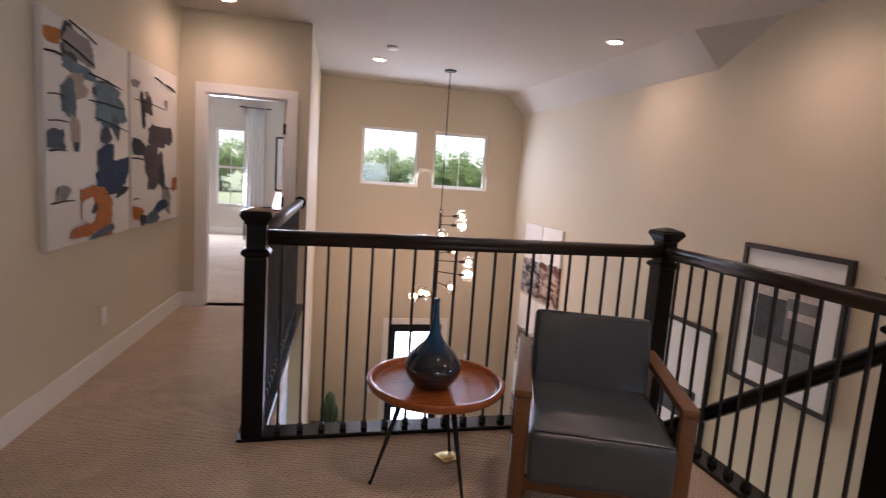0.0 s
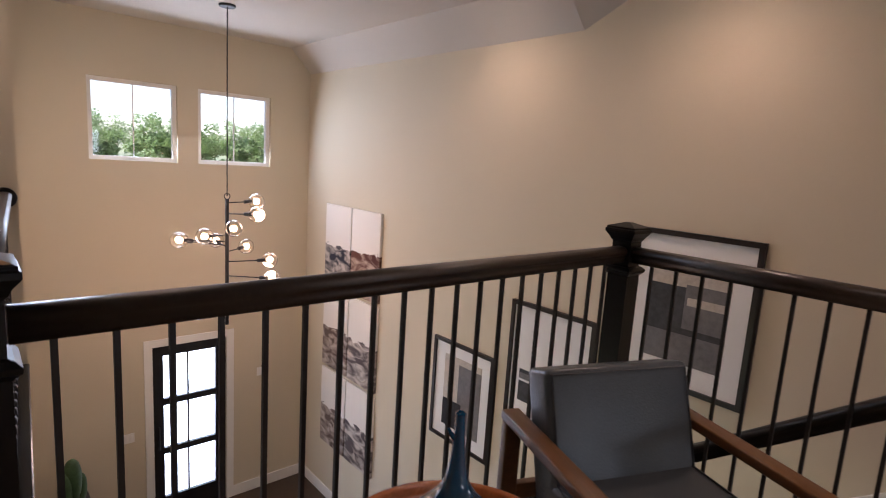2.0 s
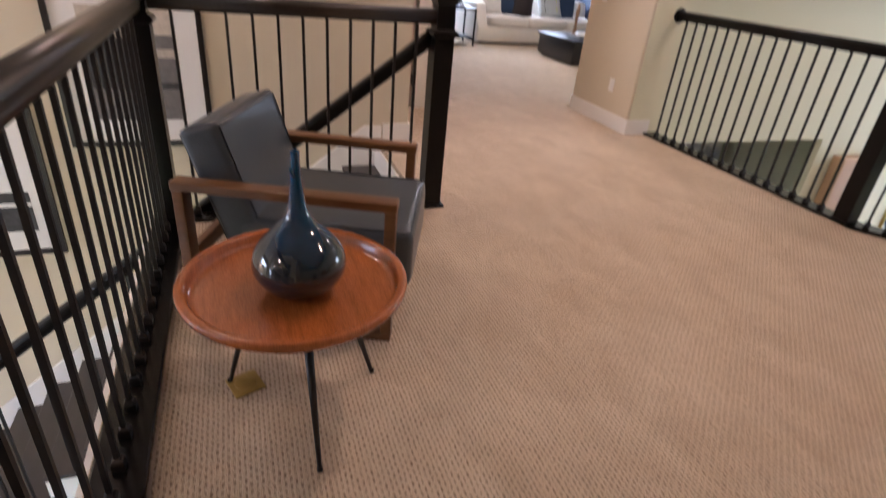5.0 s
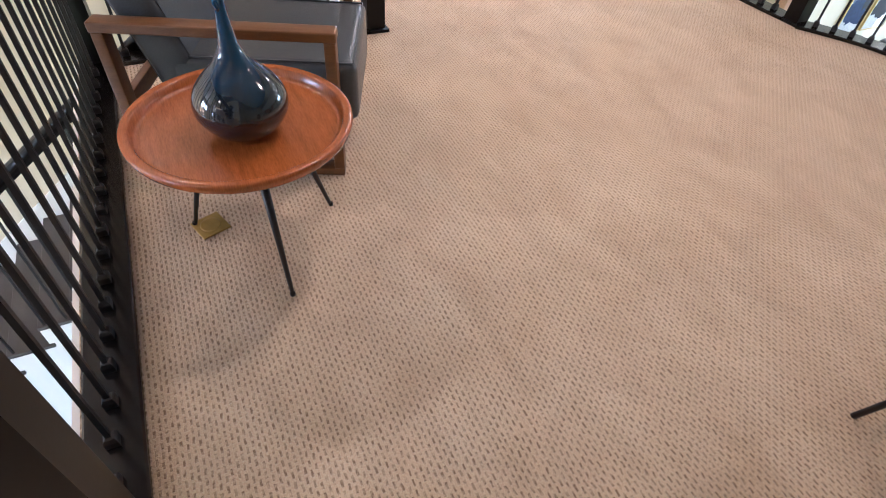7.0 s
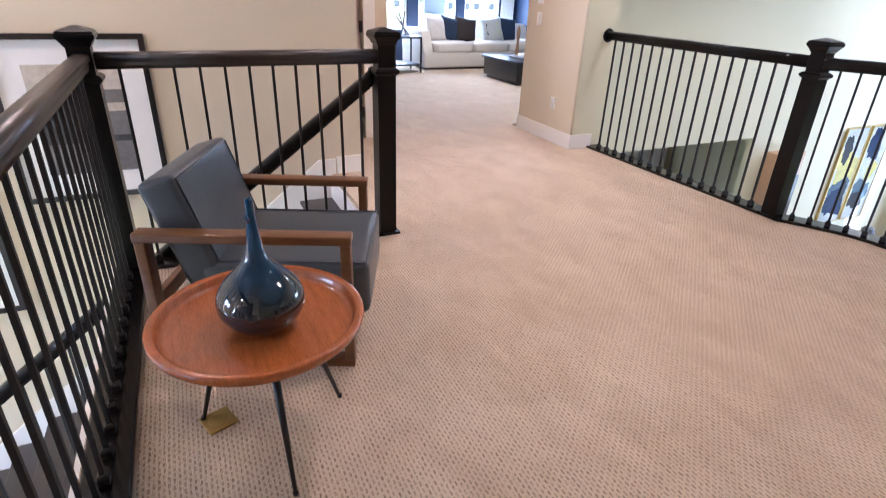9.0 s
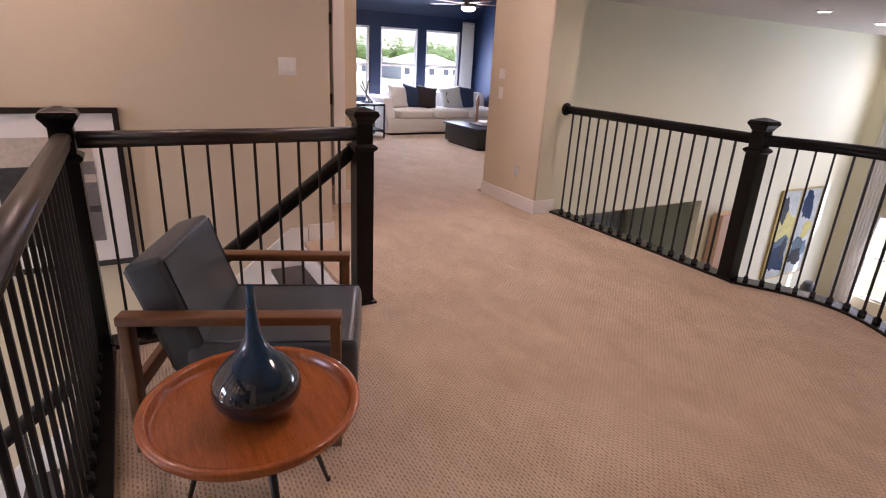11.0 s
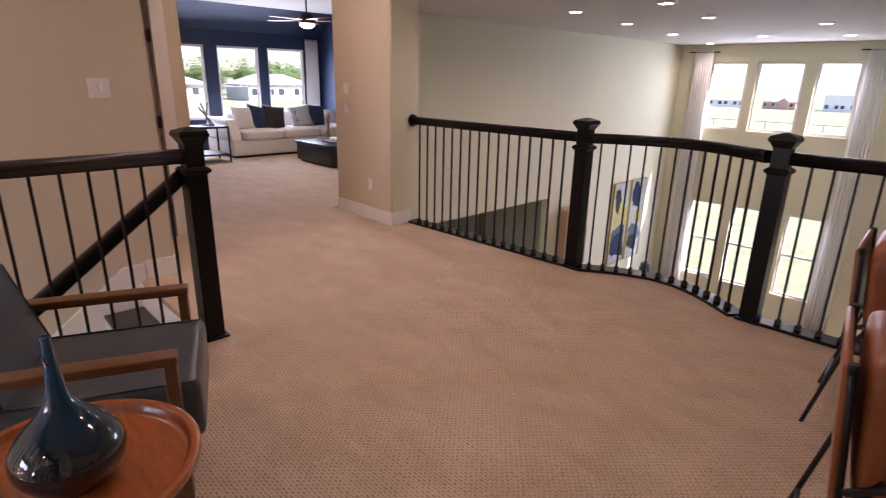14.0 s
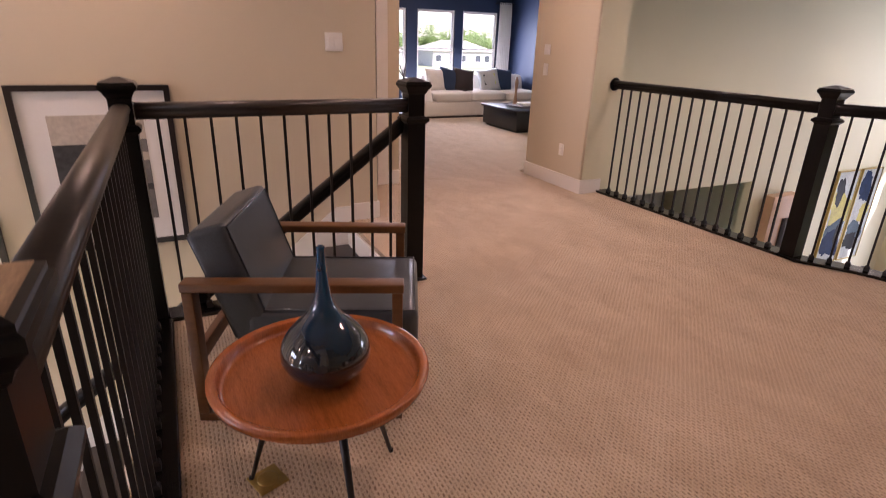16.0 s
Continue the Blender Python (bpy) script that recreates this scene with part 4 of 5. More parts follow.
def seascape(name, dark, light):
    m = bpy.data.materials.new(name)
    m.use_nodes = True
    nt = m.node_tree
    N, L = nt.nodes, nt.links
    b = N["Principled BSDF"]
    b.inputs["Roughness"].default_value = 0.7
    tc = N.new("ShaderNodeTexCoord")
    sep = N.new("ShaderNodeSeparateXYZ")
    L.new(tc.outputs["Generated"], sep.inputs[0])
    info = N.new("ShaderNodeObjectInfo")
    off = N.new("ShaderNodeVectorMath")
    off.operation = "ADD"
    L.new(tc.outputs["Object"], off.inputs[0])
    L.new(info.outputs["Random"], off.inputs[1])
    mp = N.new("ShaderNodeMapping")
    mp.inputs["Scale"].default_value = (1, 1.6, 4)
    L.new(off.outputs[0], mp.inputs[0])
    n = N.new("ShaderNodeTexNoise")
    n.inputs["Scale"].default_value = 2.2
    n.inputs["Detail"].default_value = 8
    n.inputs["Distortion"].default_value = 1.2
    L.new(mp.outputs[0], n.inputs["Vector"])
    edge = N.new("ShaderNodeMath")
    edge.operation = "MULTIPLY_ADD"
    L.new(n.outputs[0], edge.inputs[0])
    edge.inputs[1].default_value = 0.22
    L.new(sep.outputs[2], edge.inputs[2])
    lower = N.new("ShaderNodeMath")
    lower.operation = "LESS_THAN"
    lower.inputs[1].default_value = 0.62
    L.new(edge.outputs[0], lower.inputs[0])
    cr = N.new("ShaderNodeValToRGB")
    cr.color_ramp.elements[0].position = 0.42
    cr.color_ramp.elements[0].color = (*dark, 1)
    cr.color_ramp.elements[1].position = 0.62
    cr.color_ramp.elements[1].color = (*light, 1)
    L.new(n.outputs[0], cr.inputs[0])
    mix = N.new("ShaderNodeMixRGB")
    mix.inputs[1].default_value = (0.75, 0.71, 0.65, 1)
    L.new(lower.outputs[0], mix.inputs[0])
    L.new(cr.outputs[0], mix.inputs[2])
    L.new(mix.outputs[0], b.inputs["Base Color"])
    return m


SEAS = [seascape("navy_sea", (0.012, 0.014, 0.03), (0.5, 0.45, 0.4)), seascape("rust_sea", (0.09, 0.022, 0.012), (0.5, 0.38, 0.3)), seascape("brown_sea", (0.11, 0.07, 0.055), (0.5, 0.42, 0.36)), seascape("grey_sea", (0.08, 0.06, 0.06), (0.55, 0.48, 0.42))]
for r in range(3):
    z1 = 0.775 - r * 1.085
    for c in range(2):
        y1 = 4.90 - c * 0.625
        t = thing("canvas_print", "white canvas with a dark painted sea in its lower half", "picture", pose(XW - 0.001, y1 - 0.3, z1 - 1.04), "six canvases in the foyer")
        part("canvas", soft_box(-0.035, 0, -0.3, 0.3, 0, 1.04, 0.004, 2), SEAS[(c + 2 * (r % 2)) if r < 2 else 2 + c], t)

# ---- front door, closet door, bedroom door ----
DOORBLACK = mat("black_door_paint", (0.012, 0.011, 0.012), 0.4, vary=0.15, scale=6)
FROST = glass("frosted_glass", (0.98, 0.99, 1.0), 0.14)
fd = thing("door_1", "black front door with frosted glass panes, closed", "door", pose(1.545, YF + 0.03, FZ), "", "structure")
DW, DH = 0.865, 2.265
rows = [(0.28, 0.86), (0.94, 1.50), (1.58, 2.13)]
bm = boxes((0.004, 0.125, 0, 0.05, 0.01, DH - 0.004), (DW - 0.125, DW - 0.004, 0, 0.05, 0.01, DH - 0.004), (0.125, DW - 0.125, 0, 0.05, 0.01, rows[0][0]), (0.125, DW - 0.125, 0, 0.05, rows[2][1], DH - 0.004))
for a, b in zip(rows, rows[1:]):
    box(bm, 0.125, DW - 0.125, 0, 0.05, a[1], b[0])
part("leaf", bm, DOORBLACK, fd)
for a, b in rows:
    g = part("pane", boxes((0.125, DW - 0.125, 0.02, 0.03, a, b)), FROST, fd)
    g.visible_shadow = False
    part("glazing_bar", boxes((0.40, 0.42, 0.012, 0.04, a, b)), DOORBLACK, fd)
part("handle", tube([(0.06, -0.04, 0.95), (0.06, -0.04, 1.25)], 0.011, 10), IRON, fd)
part("hinge", boxes((DW - 0.012, DW - 0.002, -0.008, 0.0, 1.9, 2.0)), IRON, fd)

cd = thing("door_2", "painted closet door with dark hinges, slightly open", "door", pose(XG + 0.05, -1.94, 0), "", "structure")
part("leaf", soft_box(0.0, 0.035, 0.0, 0.74, 0.01, 1.99, 0.003, 1), DOOROPEN, cd)
for z in (0.25, 1.02, 1.72):
    part("hinge", boxes((-0.06, -0.002, 0.0, 0.012, z - 0.05, z + 0.05)), IRON, cd)

bd = thing("door_3", "white bedroom door standing open inside", "door", pose(0.02, YD + 0.135, 0), "", "structure")
part("leaf", soft_box(-0.03, 0.005, 0.0, 0.70, 0.01, 1.965, 0.003, 1), WHITE, bd)
for z in (0.25, 1.02, 1.72):
    part("hinge", boxes((-0.034, -0.012, -0.035, 0.0, z - 0.05, z + 0.05)), IRON, bd)

# ---- wall plates ----


def plate_thing(name, label, category, m, w, h, rockers=0, slots=False):
    t = thing(name, label, category, m)
    part("plate", soft_box(-w / 2, w / 2, -0.007, 0, -h / 2, h / 2, 0.003, 2), PLASTIC, t)
    for k in range(rockers):
        x = (k - (rockers - 1) / 2) * 0.046
        part("rocker", soft_box(x - 0.016, x + 0.016, -0.011, -0.006, -0.033, 0.033, 0.002, 2), PLASTIC, t)
    if slots:
        for dz in (-0.02, 0.02):
            part("socket", soft_box(-0.016, 0.016, -0.009, -0.006, dz - 0.014, dz + 0.014, 0.002, 2), PLASTIC, t)
    return t


plate_thing("light_switch", "white double rocker switch on the stair wall", "light switch", pose(XW - 0.001, -1.29, 1.33, 0, 0, -90), 0.126, 0.124, 2)
plate_thing("thermostat", "small white square thermostat on the wing wall", "thermostat", pose(4.26, YS + 0.001, 1.31, 0, 0, 180), 0.10, 0.10, 1)
plate_thing("light_switch", "white single switch below the thermostat", "light switch", pose(4.26, YS + 0.001, 1.12, 0, 0, 180), 0.075, 0.118, 1)
plate_thing("wall_outlet", "white wall outlet above the baseboard", "outlet", pose(3.87, YS + 0.001, 0.373, 0, 0, 180), 0.072, 0.118, 0, True)
plate_thing("wall_outlet", "white wall outlet under the canvases", "outlet", pose(-1.024, 1.08, 0.33, 0, 0, 85.5), 0.072, 0.118, 0, True)
plate_thing("light_switch", "white switch beside the front door", "light switch", pose(1.28, YF - 0.001, -2.05), 0.118, 0.118, 2)
plate_thing("light_switch", "white switch beside the front door", "light switch", pose(2.85, YF - 0.001, -1.55), 0.075, 0.118, 1)

# ---- passage canvases ----
RUST = mat("ochre_paint", (0.55, 0.17, 0.02), 0.6, vary=0.3, scale=14, grain=60, spec=0.12)
TEAL = mat("dusty_teal_paint", (0.09, 0.14, 0.17), 0.6, vary=0.3, scale=10, grain=50, spec=0.12)
DEEP = mat("deep_blue_paint", (0.014, 0.035, 0.095), 0.6, vary=0.35, scale=10, grain=50, spec=0.12)
PLUM = mat("plum_grey_paint", (0.10, 0.08, 0.085), 0.6, vary=0.3, scale=10, grain=50, spec=0.12)
BLOT = mat("black_paint", (0.01, 0.01, 0.013), 0.5, vary=0.4, scale=12, spec=0.12)
CREAM = mat("cream_paint", (0.74, 0.66, 0.56), 0.7, vary=0.12, scale=6)


def blob(cx, cz, rx, rz, seed, lift, n=56, rough=0.35, lim=None, tilt=0.0, square=1.0):
    """A ragged flat patch of paint; square below 1 gives it corners."""
    rnd = random.Random(seed)
    ph = [rnd.uniform(0, 6.28) for _ in range(6)]
    bm = bmesh.new()
    ring = []
    ct, st_ = math.cos(radians(tilt)), math.sin(radians(tilt))
    for i in range(n):
        a = 2 * math.pi * i / n
        k = 1 + rough * (0.5 * math.sin(2 * a + ph[0]) + 0.35 * math.sin(3 * a + ph[1]) + 0.25 * math.sin(5 * a + ph[2]) + 0.18 * math.sin(9 * a + ph[3])) + rnd.uniform(-0.07, 0.07)
        ca, sa = math.cos(a), math.sin(a)
        ex = rx * k * math.copysign(abs(ca) ** square, ca)
        ez = rz * k * math.copysign(abs(sa) ** square, sa)
        px, pz = cx + ex * ct - ez * st_, cz + ex * st_ + ez * ct
        if lim:
            px, pz = min(max(px, 0.004), lim[0] - 0.004), min(max(pz, 0.004), lim[1] - 0.004)
        ring.append(bm.verts.new((px, -lift, pz)))
    c = bm.verts.new((cx, -lift - 0.0004, cz))
    for i in range(n):
        bm.faces.new((c, ring[i], ring[(i + 1) % n]))
    return bm


GREYP = mat("grey_wash_paint", (0.33, 0.30, 0.28), 0.6, vary=0.3, scale=9, grain=50, spec=0.12)
TAUPE = mat("taupe_wash_paint", (0.46, 0.37, 0.28), 0.6, vary=0.25, scale=9, grain=50, spec=0.12)
PALEBLUE = mat("pale_blue_paint", (0.15, 0.23, 0.28), 0.6, vary=0.35, scale=12, grain=50, spec=0.12)


def canvas(at_y, w, label, patches, lines):
    """A deep canvas on the slanting passage wall; patches are (u, v, half width, half height, paint, seed, tilt, square)."""
    ang = math.degrees(math.atan2(2.702, 0.205))
    x = XL + (at_y + 0.02) * 0.0759
    t = thing("canvas_painting", label, "painting", pose(x + 0.001, at_y, 0.862, 0, 0, ang), "abstract canvases in the passage")
    part("canvas", soft_box(0, w, -0.04, 0, 0, 1.2, 0.004, 2), CANVAS, t)
    for k, (cx, cz, rx, rz, m, seed, tilt, sq) in enumerate(patches):
        part("paint_patch", blob(cx * w, cz * 1.2, rx * w, rz * 1.2, seed, 0.0405 + 0.0004 * k, 56, 0.26, (w, 1.2), tilt, sq), m, t)
    for k, (u0, v0, u1, v1, th) in enumerate(lines):
        part("brush_line", tube([(u0 * w, -0.0485, v0 * 1.2), ((u0 + u1) / 2 * w, -0.0485, (v0 + v1) / 2 * 1.2 + 0.006), (u1 * w, -0.0485, v1 * 1.2)], th, 6), BLOT, t)


canvas(0.375, 1.03, "white canvas with blue, black and ochre strokes", [
    (0.08, 0.905, 0.085, 0.036, RUST, 1, 0, 0.7), (0.25, 0.885, 0.10, 0.085, BLOT, 2, 60, 0.8), (0.36, 0.90, 0.15, 0.065, GREYP, 3, -10, 0.6), (0.34, 0.80, 0.16, 0.035, PALEBLUE, 4, -6, 0.6),
    (0.30, 0.715, 0.14, 0.055, TAUPE, 5, 20, 0.7), (0.23, 0.66, 0.09, 0.075, TEAL, 6, 20, 0.8), (0.29, 0.52, 0.05, 0.075, TAUPE, 7, 0, 0.7), (0.30, 0.45, 0.03, 0.025, BLOT, 8, 0, 0.6),
    (0.60, 0.75, 0.11, 0.03, BLOT, 9, 25, 0.8), (0.72, 0.67, 0.21, 0.105, PALEBLUE, 10, 8, 0.65), (0.80, 0.57, 0.07, 0.05, TEAL, 11, -30, 0.8), (0.66, 0.52, 0.07, 0.045, BLOT, 12, 20, 0.8),
    (0.09, 0.475, 0.085, 0.048, BLOT, 13, 0, 0.55), (0.66, 0.40, 0.10, 0.09, DEEP, 14, -10, 0.8), (0.76, 0.31, 0.23, 0.085, DEEP, 15, 6, 0.55), (0.88, 0.225, 0.09, 0.022, BLOT, 16, 16, 0.8),
    (0.55, 0.14, 0.20, 0.115, RUST, 17, -12, 0.7), (0.37, 0.055, 0.13, 0.035, RUST, 18, 0, 0.8), (0.42, 0.15, 0.085, 0.055, CANVAS, 19, 10, 0.8), (0.49, 0.155, 0.045, 0.02, BLOT, 20, 20, 0.8),
    (0.60, 0.03, 0.15, 0.022, TEAL, 21, 6, 0.8), (0.14, 0.24, 0.07, 0.035, GREYP, 22, 0, 0.8)],
    [(0.0, 0.83, 0.16, 0.835, 0.006), (0.18, 0.90, 0.50, 0.845, 0.005), (0.24, 0.995, 0.54, 0.95, 0.005), (0.45, 0.80, 0.88, 0.775, 0.004), (0.45, 0.675, 0.94, 0.675, 0.004), (0.02, 0.66, 0.18, 0.665, 0.004), (0.02, 0.55, 0.20, 0.555, 0.004), (0.02, 0.425, 0.18, 0.43, 0.005), (0.03, 0.20, 0.25, 0.205, 0.004), (0.50, 0.60, 0.98, 0.555, 0.003)])
canvas(1.45, 1.0, "white canvas with grey, black and ochre strokes", [
    (0.08, 0.84, 0.08, 0.02, GREYP, 23, 0, 0.6), (0.30, 0.80, 0.05, 0.016, GREYP, 24, 0, 0.6), (0.72, 0.78, 0.035, 0.03, GREYP, 25, 0, 0.6), (0.22, 0.70, 0.05, 0.10, BLOT, 26, 12, 0.8), (0.33, 0.735, 0.09, 0.05, PLUM, 27, 0, 0.7),
    (0.58, 0.56, 0.26, 0.075, PLUM, 28, 0, 0.6), (0.13, 0.475, 0.13, 0.045, BLOT, 29, 0, 0.55), (0.44, 0.36, 0.20, 0.135, PLUM, 30, 10, 0.65), (0.62, 0.29, 0.06, 0.09, BLOT, 31, 35, 0.8), (0.93, 0.245, 0.08, 0.05, RUST, 32, 0, 0.7),
    (0.72, 0.14, 0.12, 0.075, GREYP, 33, -25, 0.7), (0.58, 0.10, 0.17, 0.035, DEEP, 34, 12, 0.7), (0.40, 0.04, 0.15, 0.04, TEAL, 35, 8, 0.7), (0.10, 0.085, 0.10, 0.045, RUST, 36, -8, 0.7), (0.20, 0.04, 0.07, 0.03, BLOT, 37, 0, 0.8)],
    [(0.45, 0.92, 0.62, 0.905, 0.006), (0.70, 0.905, 0.92, 0.885, 0.007), (0.05, 0.75, 0.70, 0.74, 0.003), (0.0, 0.41, 0.2, 0.405, 0.006), (0.02, 0.17, 0.12, 0.17, 0.004), (0.70, 0.215, 0.98, 0.21, 0.004)])

# ---- alcove: tan leather chairs at a desk ----
desk = thing("desk", "plain brown wooden desk in the alcove", "desk", pose(-1.35, -2.6, 0))
OAK = mat("brown_oak", (0.33, 0.19, 0.10), 0.45, vary=0.2, scale=4, grain=30, bump=0.06, stretch=(12, 2, 2))
part("top", soft_box(-0.38, 0.38, -1.1, 1.1, 0.72, 0.76, 0.006, 2), OAK, desk)
part("side_panel", soft_box(-0.34, 0.34, -1.05, -1.01, 0, 0.72, 0.004, 2), OAK, desk)
part("side_panel", soft_box(-0.34, 0.34, 1.01, 1.05, 0, 0.72, 0.004, 2), OAK, desk)


def sling_chair(m):
    """A chair on black tubes; its front looks along -y."""
    t = thing("desk_chair", "tan leather sling chair on a black metal frame", "chair", m, "tan chairs at the desk")
    part("back_cushion", cushion(0.43, 0.085, 0.42, 0.018, 10), TAN, t, "padded tan leather back").matrix_basis = pose(0, -0.04, 0.62, -6, 0, 0)
    part("back_sling", soft_box(-0.225, 0.225, -0.010, 0.010, 0.0, 0.37, 0.008, 2), TAN, t).matrix_basis = pose(0, 0.026, 0.45, -6, 0, 0)
    part("seat_cushion", cushion(0.45, 0.46, 0.09, 0.02, 10), TAN, t, "padded tan leather seat").matrix_basis = pose(0, -0.28, 0.45)
    for sx in (-1, 1):
        x = sx * 0.225
        part("back_post", tube([(x, 0.052, 0.81), (x, 0.012, 0.44)], 0.009, 10), IRON, t)
        part("back_leg", tube([(x, -0.06, 0.55), (x, 0.02, 0.40), (x, 0.11, 0.0)], 0.009, 10), IRON, t)
        part("post_cap", tube([(x, 0.052, 0.80), (x, 0.055, 0.825)], 0.012, 10), IRON, t)
        part("front_leg", tube([(x, 0.02, 0.44), (x, -0.50, 0.42), (x, -0.46, 0.0)], 0.009, 10), IRON, t)
        part("arm", tube([(x * 1.1, 0.01, 0.50), (x * 1.12, -0.10, 0.57), (x * 1.12, -0.40, 0.60), (x * 1.1, -0.47, 0.42)], 0.010, 10), BLACKLEATHER, t)
    part("stretcher", tube([(-0.225, 0.076, 0.15), (0.225, 0.076, 0.15)], 0.008, 8), IRON, t)
    part("stretcher", tube([(-0.225, -0.47, 0.16), (0.225, -0.47, 0.16)], 0.008, 8), IRON, t)
    return t


c1 = sling_chair(pose(-0.52, -2.08, 0, 0, 0, -80))
copy_thing(c1, pose(-0.355, -3.24, 0, 0, 0, -86))

# ---- game room ----


def pillow(w, th, n=14):
    """A square pillow with pinched corners, its face towards x."""
    bm = bmesh.new()
    for side in (-1, 1):
        grid = []
        for i in range(n + 1):
            row = []
            for k in range(n + 1):
                u, v = 2 * i / n - 1, 2 * k / n - 1
                t = th / 2 * math.sqrt(max(0.0, (1 - u ** 2) * (1 - v ** 2))) ** 0.8
                pin = 1 - 0.07 * (1 - u * u) * abs(v) ** 3 - 0.0
                pin2 = 1 - 0.07 * (1 - v * v) * abs(u) ** 3
                row.append(bm.verts.new((side * t, u * w / 2 * pin2, v * w / 2 * pin)))
            grid.append(row)
        for i in range(n):
            for k in range(n):
                f = bm.faces.new((grid[i][k], grid[i + 1][k], grid[i + 1][k + 1], grid[i][k + 1]))
                f.smooth = True
    bmesh.ops.remove_doubles(bm, verts=bm.verts[:], dist=0.0006)
    bmesh.ops.recalc_face_normals(bm, faces=bm.faces[:])
    return bm


sofa = thing("sofa", "cream upholstered sectional sofa under the windows", "sofa", pose(0.15, -0.28, 0))
part("base", soft_box(8.62, 9.75, -6.6, -4.08, 0.04, 0.30, 0.03, 3), FABRIC, sofa)
part("plinth", boxes((8.67, 9.7, -6.55, -4.14, 0.0, 0.045)), BLACKFRAME, sofa)
bm = soft_box(8.62, 9.75, -4.26, -4.07, 0.285, 0.66, 0.04, 4)
for v in bm.verts:
    if v.co.x < 9.2:
        v.co.x += (v.co.z - 0.285) * 0.5
part("arm", bm, FABRIC, sofa, "sloping cream upholstered arm")
part("backrest", soft_box(9.45, 9.75, -6.6, -4.26, 0.28, 0.65, 0.06, 4), FABRIC, sofa)
for k in range(3):
    y = -4.68 - k * 0.77
    part("seat_cushion", cushion(0.84, 0.76, 0.16, 0.02, 8), FABRIC, sofa).matrix_basis = pose(9.03, y, 0.38)
    part("back_cushion", cushion(0.18, 0.74, 0.34, 0.03, 8), FABRIC, sofa).matrix_basis = pose(9.36, y, 0.55, 0, 12, 0)
PILL = [("navy velvet pillow", (0.012, 0.03, 0.07)), ("dark brown pillow", (0.03, 0.02, 0.018)), ("cream pillow", (0.7, 0.66, 0.6)), ("pale striped pillow", (0.45, 0.47, 0.46)), ("navy velvet pillow", (0.012, 0.03, 0.07))]
for k, (lab, col) in enumerate(PILL):
    y = (-5.05, -5.34, -4.78, -5.9, -6.24)[k]
    t = thing("throw_pillow", lab + " leaning on the sofa's back", "pillow", pose(9.2 - 0.05 * (k % 2), y, 0.655, (14, 9, 3, -8, 8)[k], 20, 10 * (k % 3 - 1)), "pillows on the sofa")
    part("cover", pillow(0.45, 0.17), mat("pillow_fabric", col, 0.85, vary=0.1, scale=12, grain=200, bump=0.2), t)
    if k == 3:
        for s in range(4):
            part("stripe", boxes((-0.074, -0.066, -0.12 + 0.07 * s, -0.09 + 0.07 * s, -0.10, 0.10)), BLACKLEATHER if s % 2 else mat("lime_stripe", (0.45, 0.5, 0.1), 0.8), t)
ct = thing("coffee_table", "low black upholstered coffee table", "coffee table", pose(0, 0, 0))
part("body", soft_box(6.88, 7.97, -6.26, -5.13, 0.04, 0.32, 0.015, 2), BLACKLEATHER, ct)
part("top", soft_box(6.85, 8.0, -6.29, -5.1, 0.32, 0.36, 0.01, 2), BLACKLEATHER, ct)
part("plinth", boxes((6.93, 7.92, -6.21, -5.18, 0.0, 0.04)), BLACKFRAME, ct)
t = thing("decor_tray", "grey tray with books on the coffee table", "tray", pose(7.3, -5.62, 0.361))
part("tray", soft_box(-0.2, 0.2, -0.28, 0.28, 0, 0.03, 0.008, 2), MID, t)
part("book", soft_box(-0.12, 0.12, -0.17, 0.17, 0.03, 0.07, 0.004, 1), PAPER, t)
t = thing("sculpture", "slim wooden sculpture on the coffee table", "sculpture", pose(7.72, -5.62, 0.361))
part("body", lathe(smooth_profile([(0.05, 0.0), (0.035, 0.05), (0.02, 0.2), (0.035, 0.36), (0.012, 0.46)]), 20), OAK, t)
st = thing("end_table", "black metal end table beside the sofa", "end table", pose(8.75, -3.95, 0))
part("top", soft_box(-0.25, 0.25, -0.25, 0.25, 0.56, 0.59, 0.004, 1), IRON, st)
part("shelf", soft_box(-0.25, 0.25, -0.25, 0.25, 0.12, 0.14, 0.004, 1), IRON, st)
for sx in (-0.235, 0.235):
    for sy in (-0.235, 0.235):
        part("leg", boxes((sx - 0.012, sx + 0.012, sy - 0.012, sy + 0.012, 0, 0.56)), IRON, st)
t = thing("sculpture", "open metal lattice sculpture on the end table", "sculpture", pose(8.75, -3.95, 0.591))
for k, (a, b) in enumerate((((-0.12, 0, 0.02), (0.12, 0.04, 0.36)), ((0.12, -0.02, 0.04), (-0.12, 0.02, 0.38)), ((0, -0.1, 0.01), (0.02, 0.12, 0.3)), ((-0.1, -0.08, 0.012), (0.1, 0.08, 0.012)))):
    part("bar", tube([a, b], 0.012, 8), MID, t)
fan = thing("ceiling_fan", "dark bronze ceiling fan with a lit bowl", "ceiling fan", pose(7.2, -5.0, 0))
part("canopy", lathe([(0.03, GC - 0.08), (0.07, GC - 0.03), (0.075, GC)], 24), IRON, fan)
part("downrod", tube([(0, 0, 2.3), (0, 0, GC - 0.05)], 0.013, 10), IRON, fan)
part("motor", lathe([(0.06, 2.16), (0.11, 2.18), (0.115, 2.26), (0.08, 2.31), (0.03, 2.33)], 28), IRON, fan)
part("light_bowl", lathe([(0.02, 2.105), (0.07, 2.115), (0.1, 2.14), (0.105, 2.162)], 28), LENS, fan)
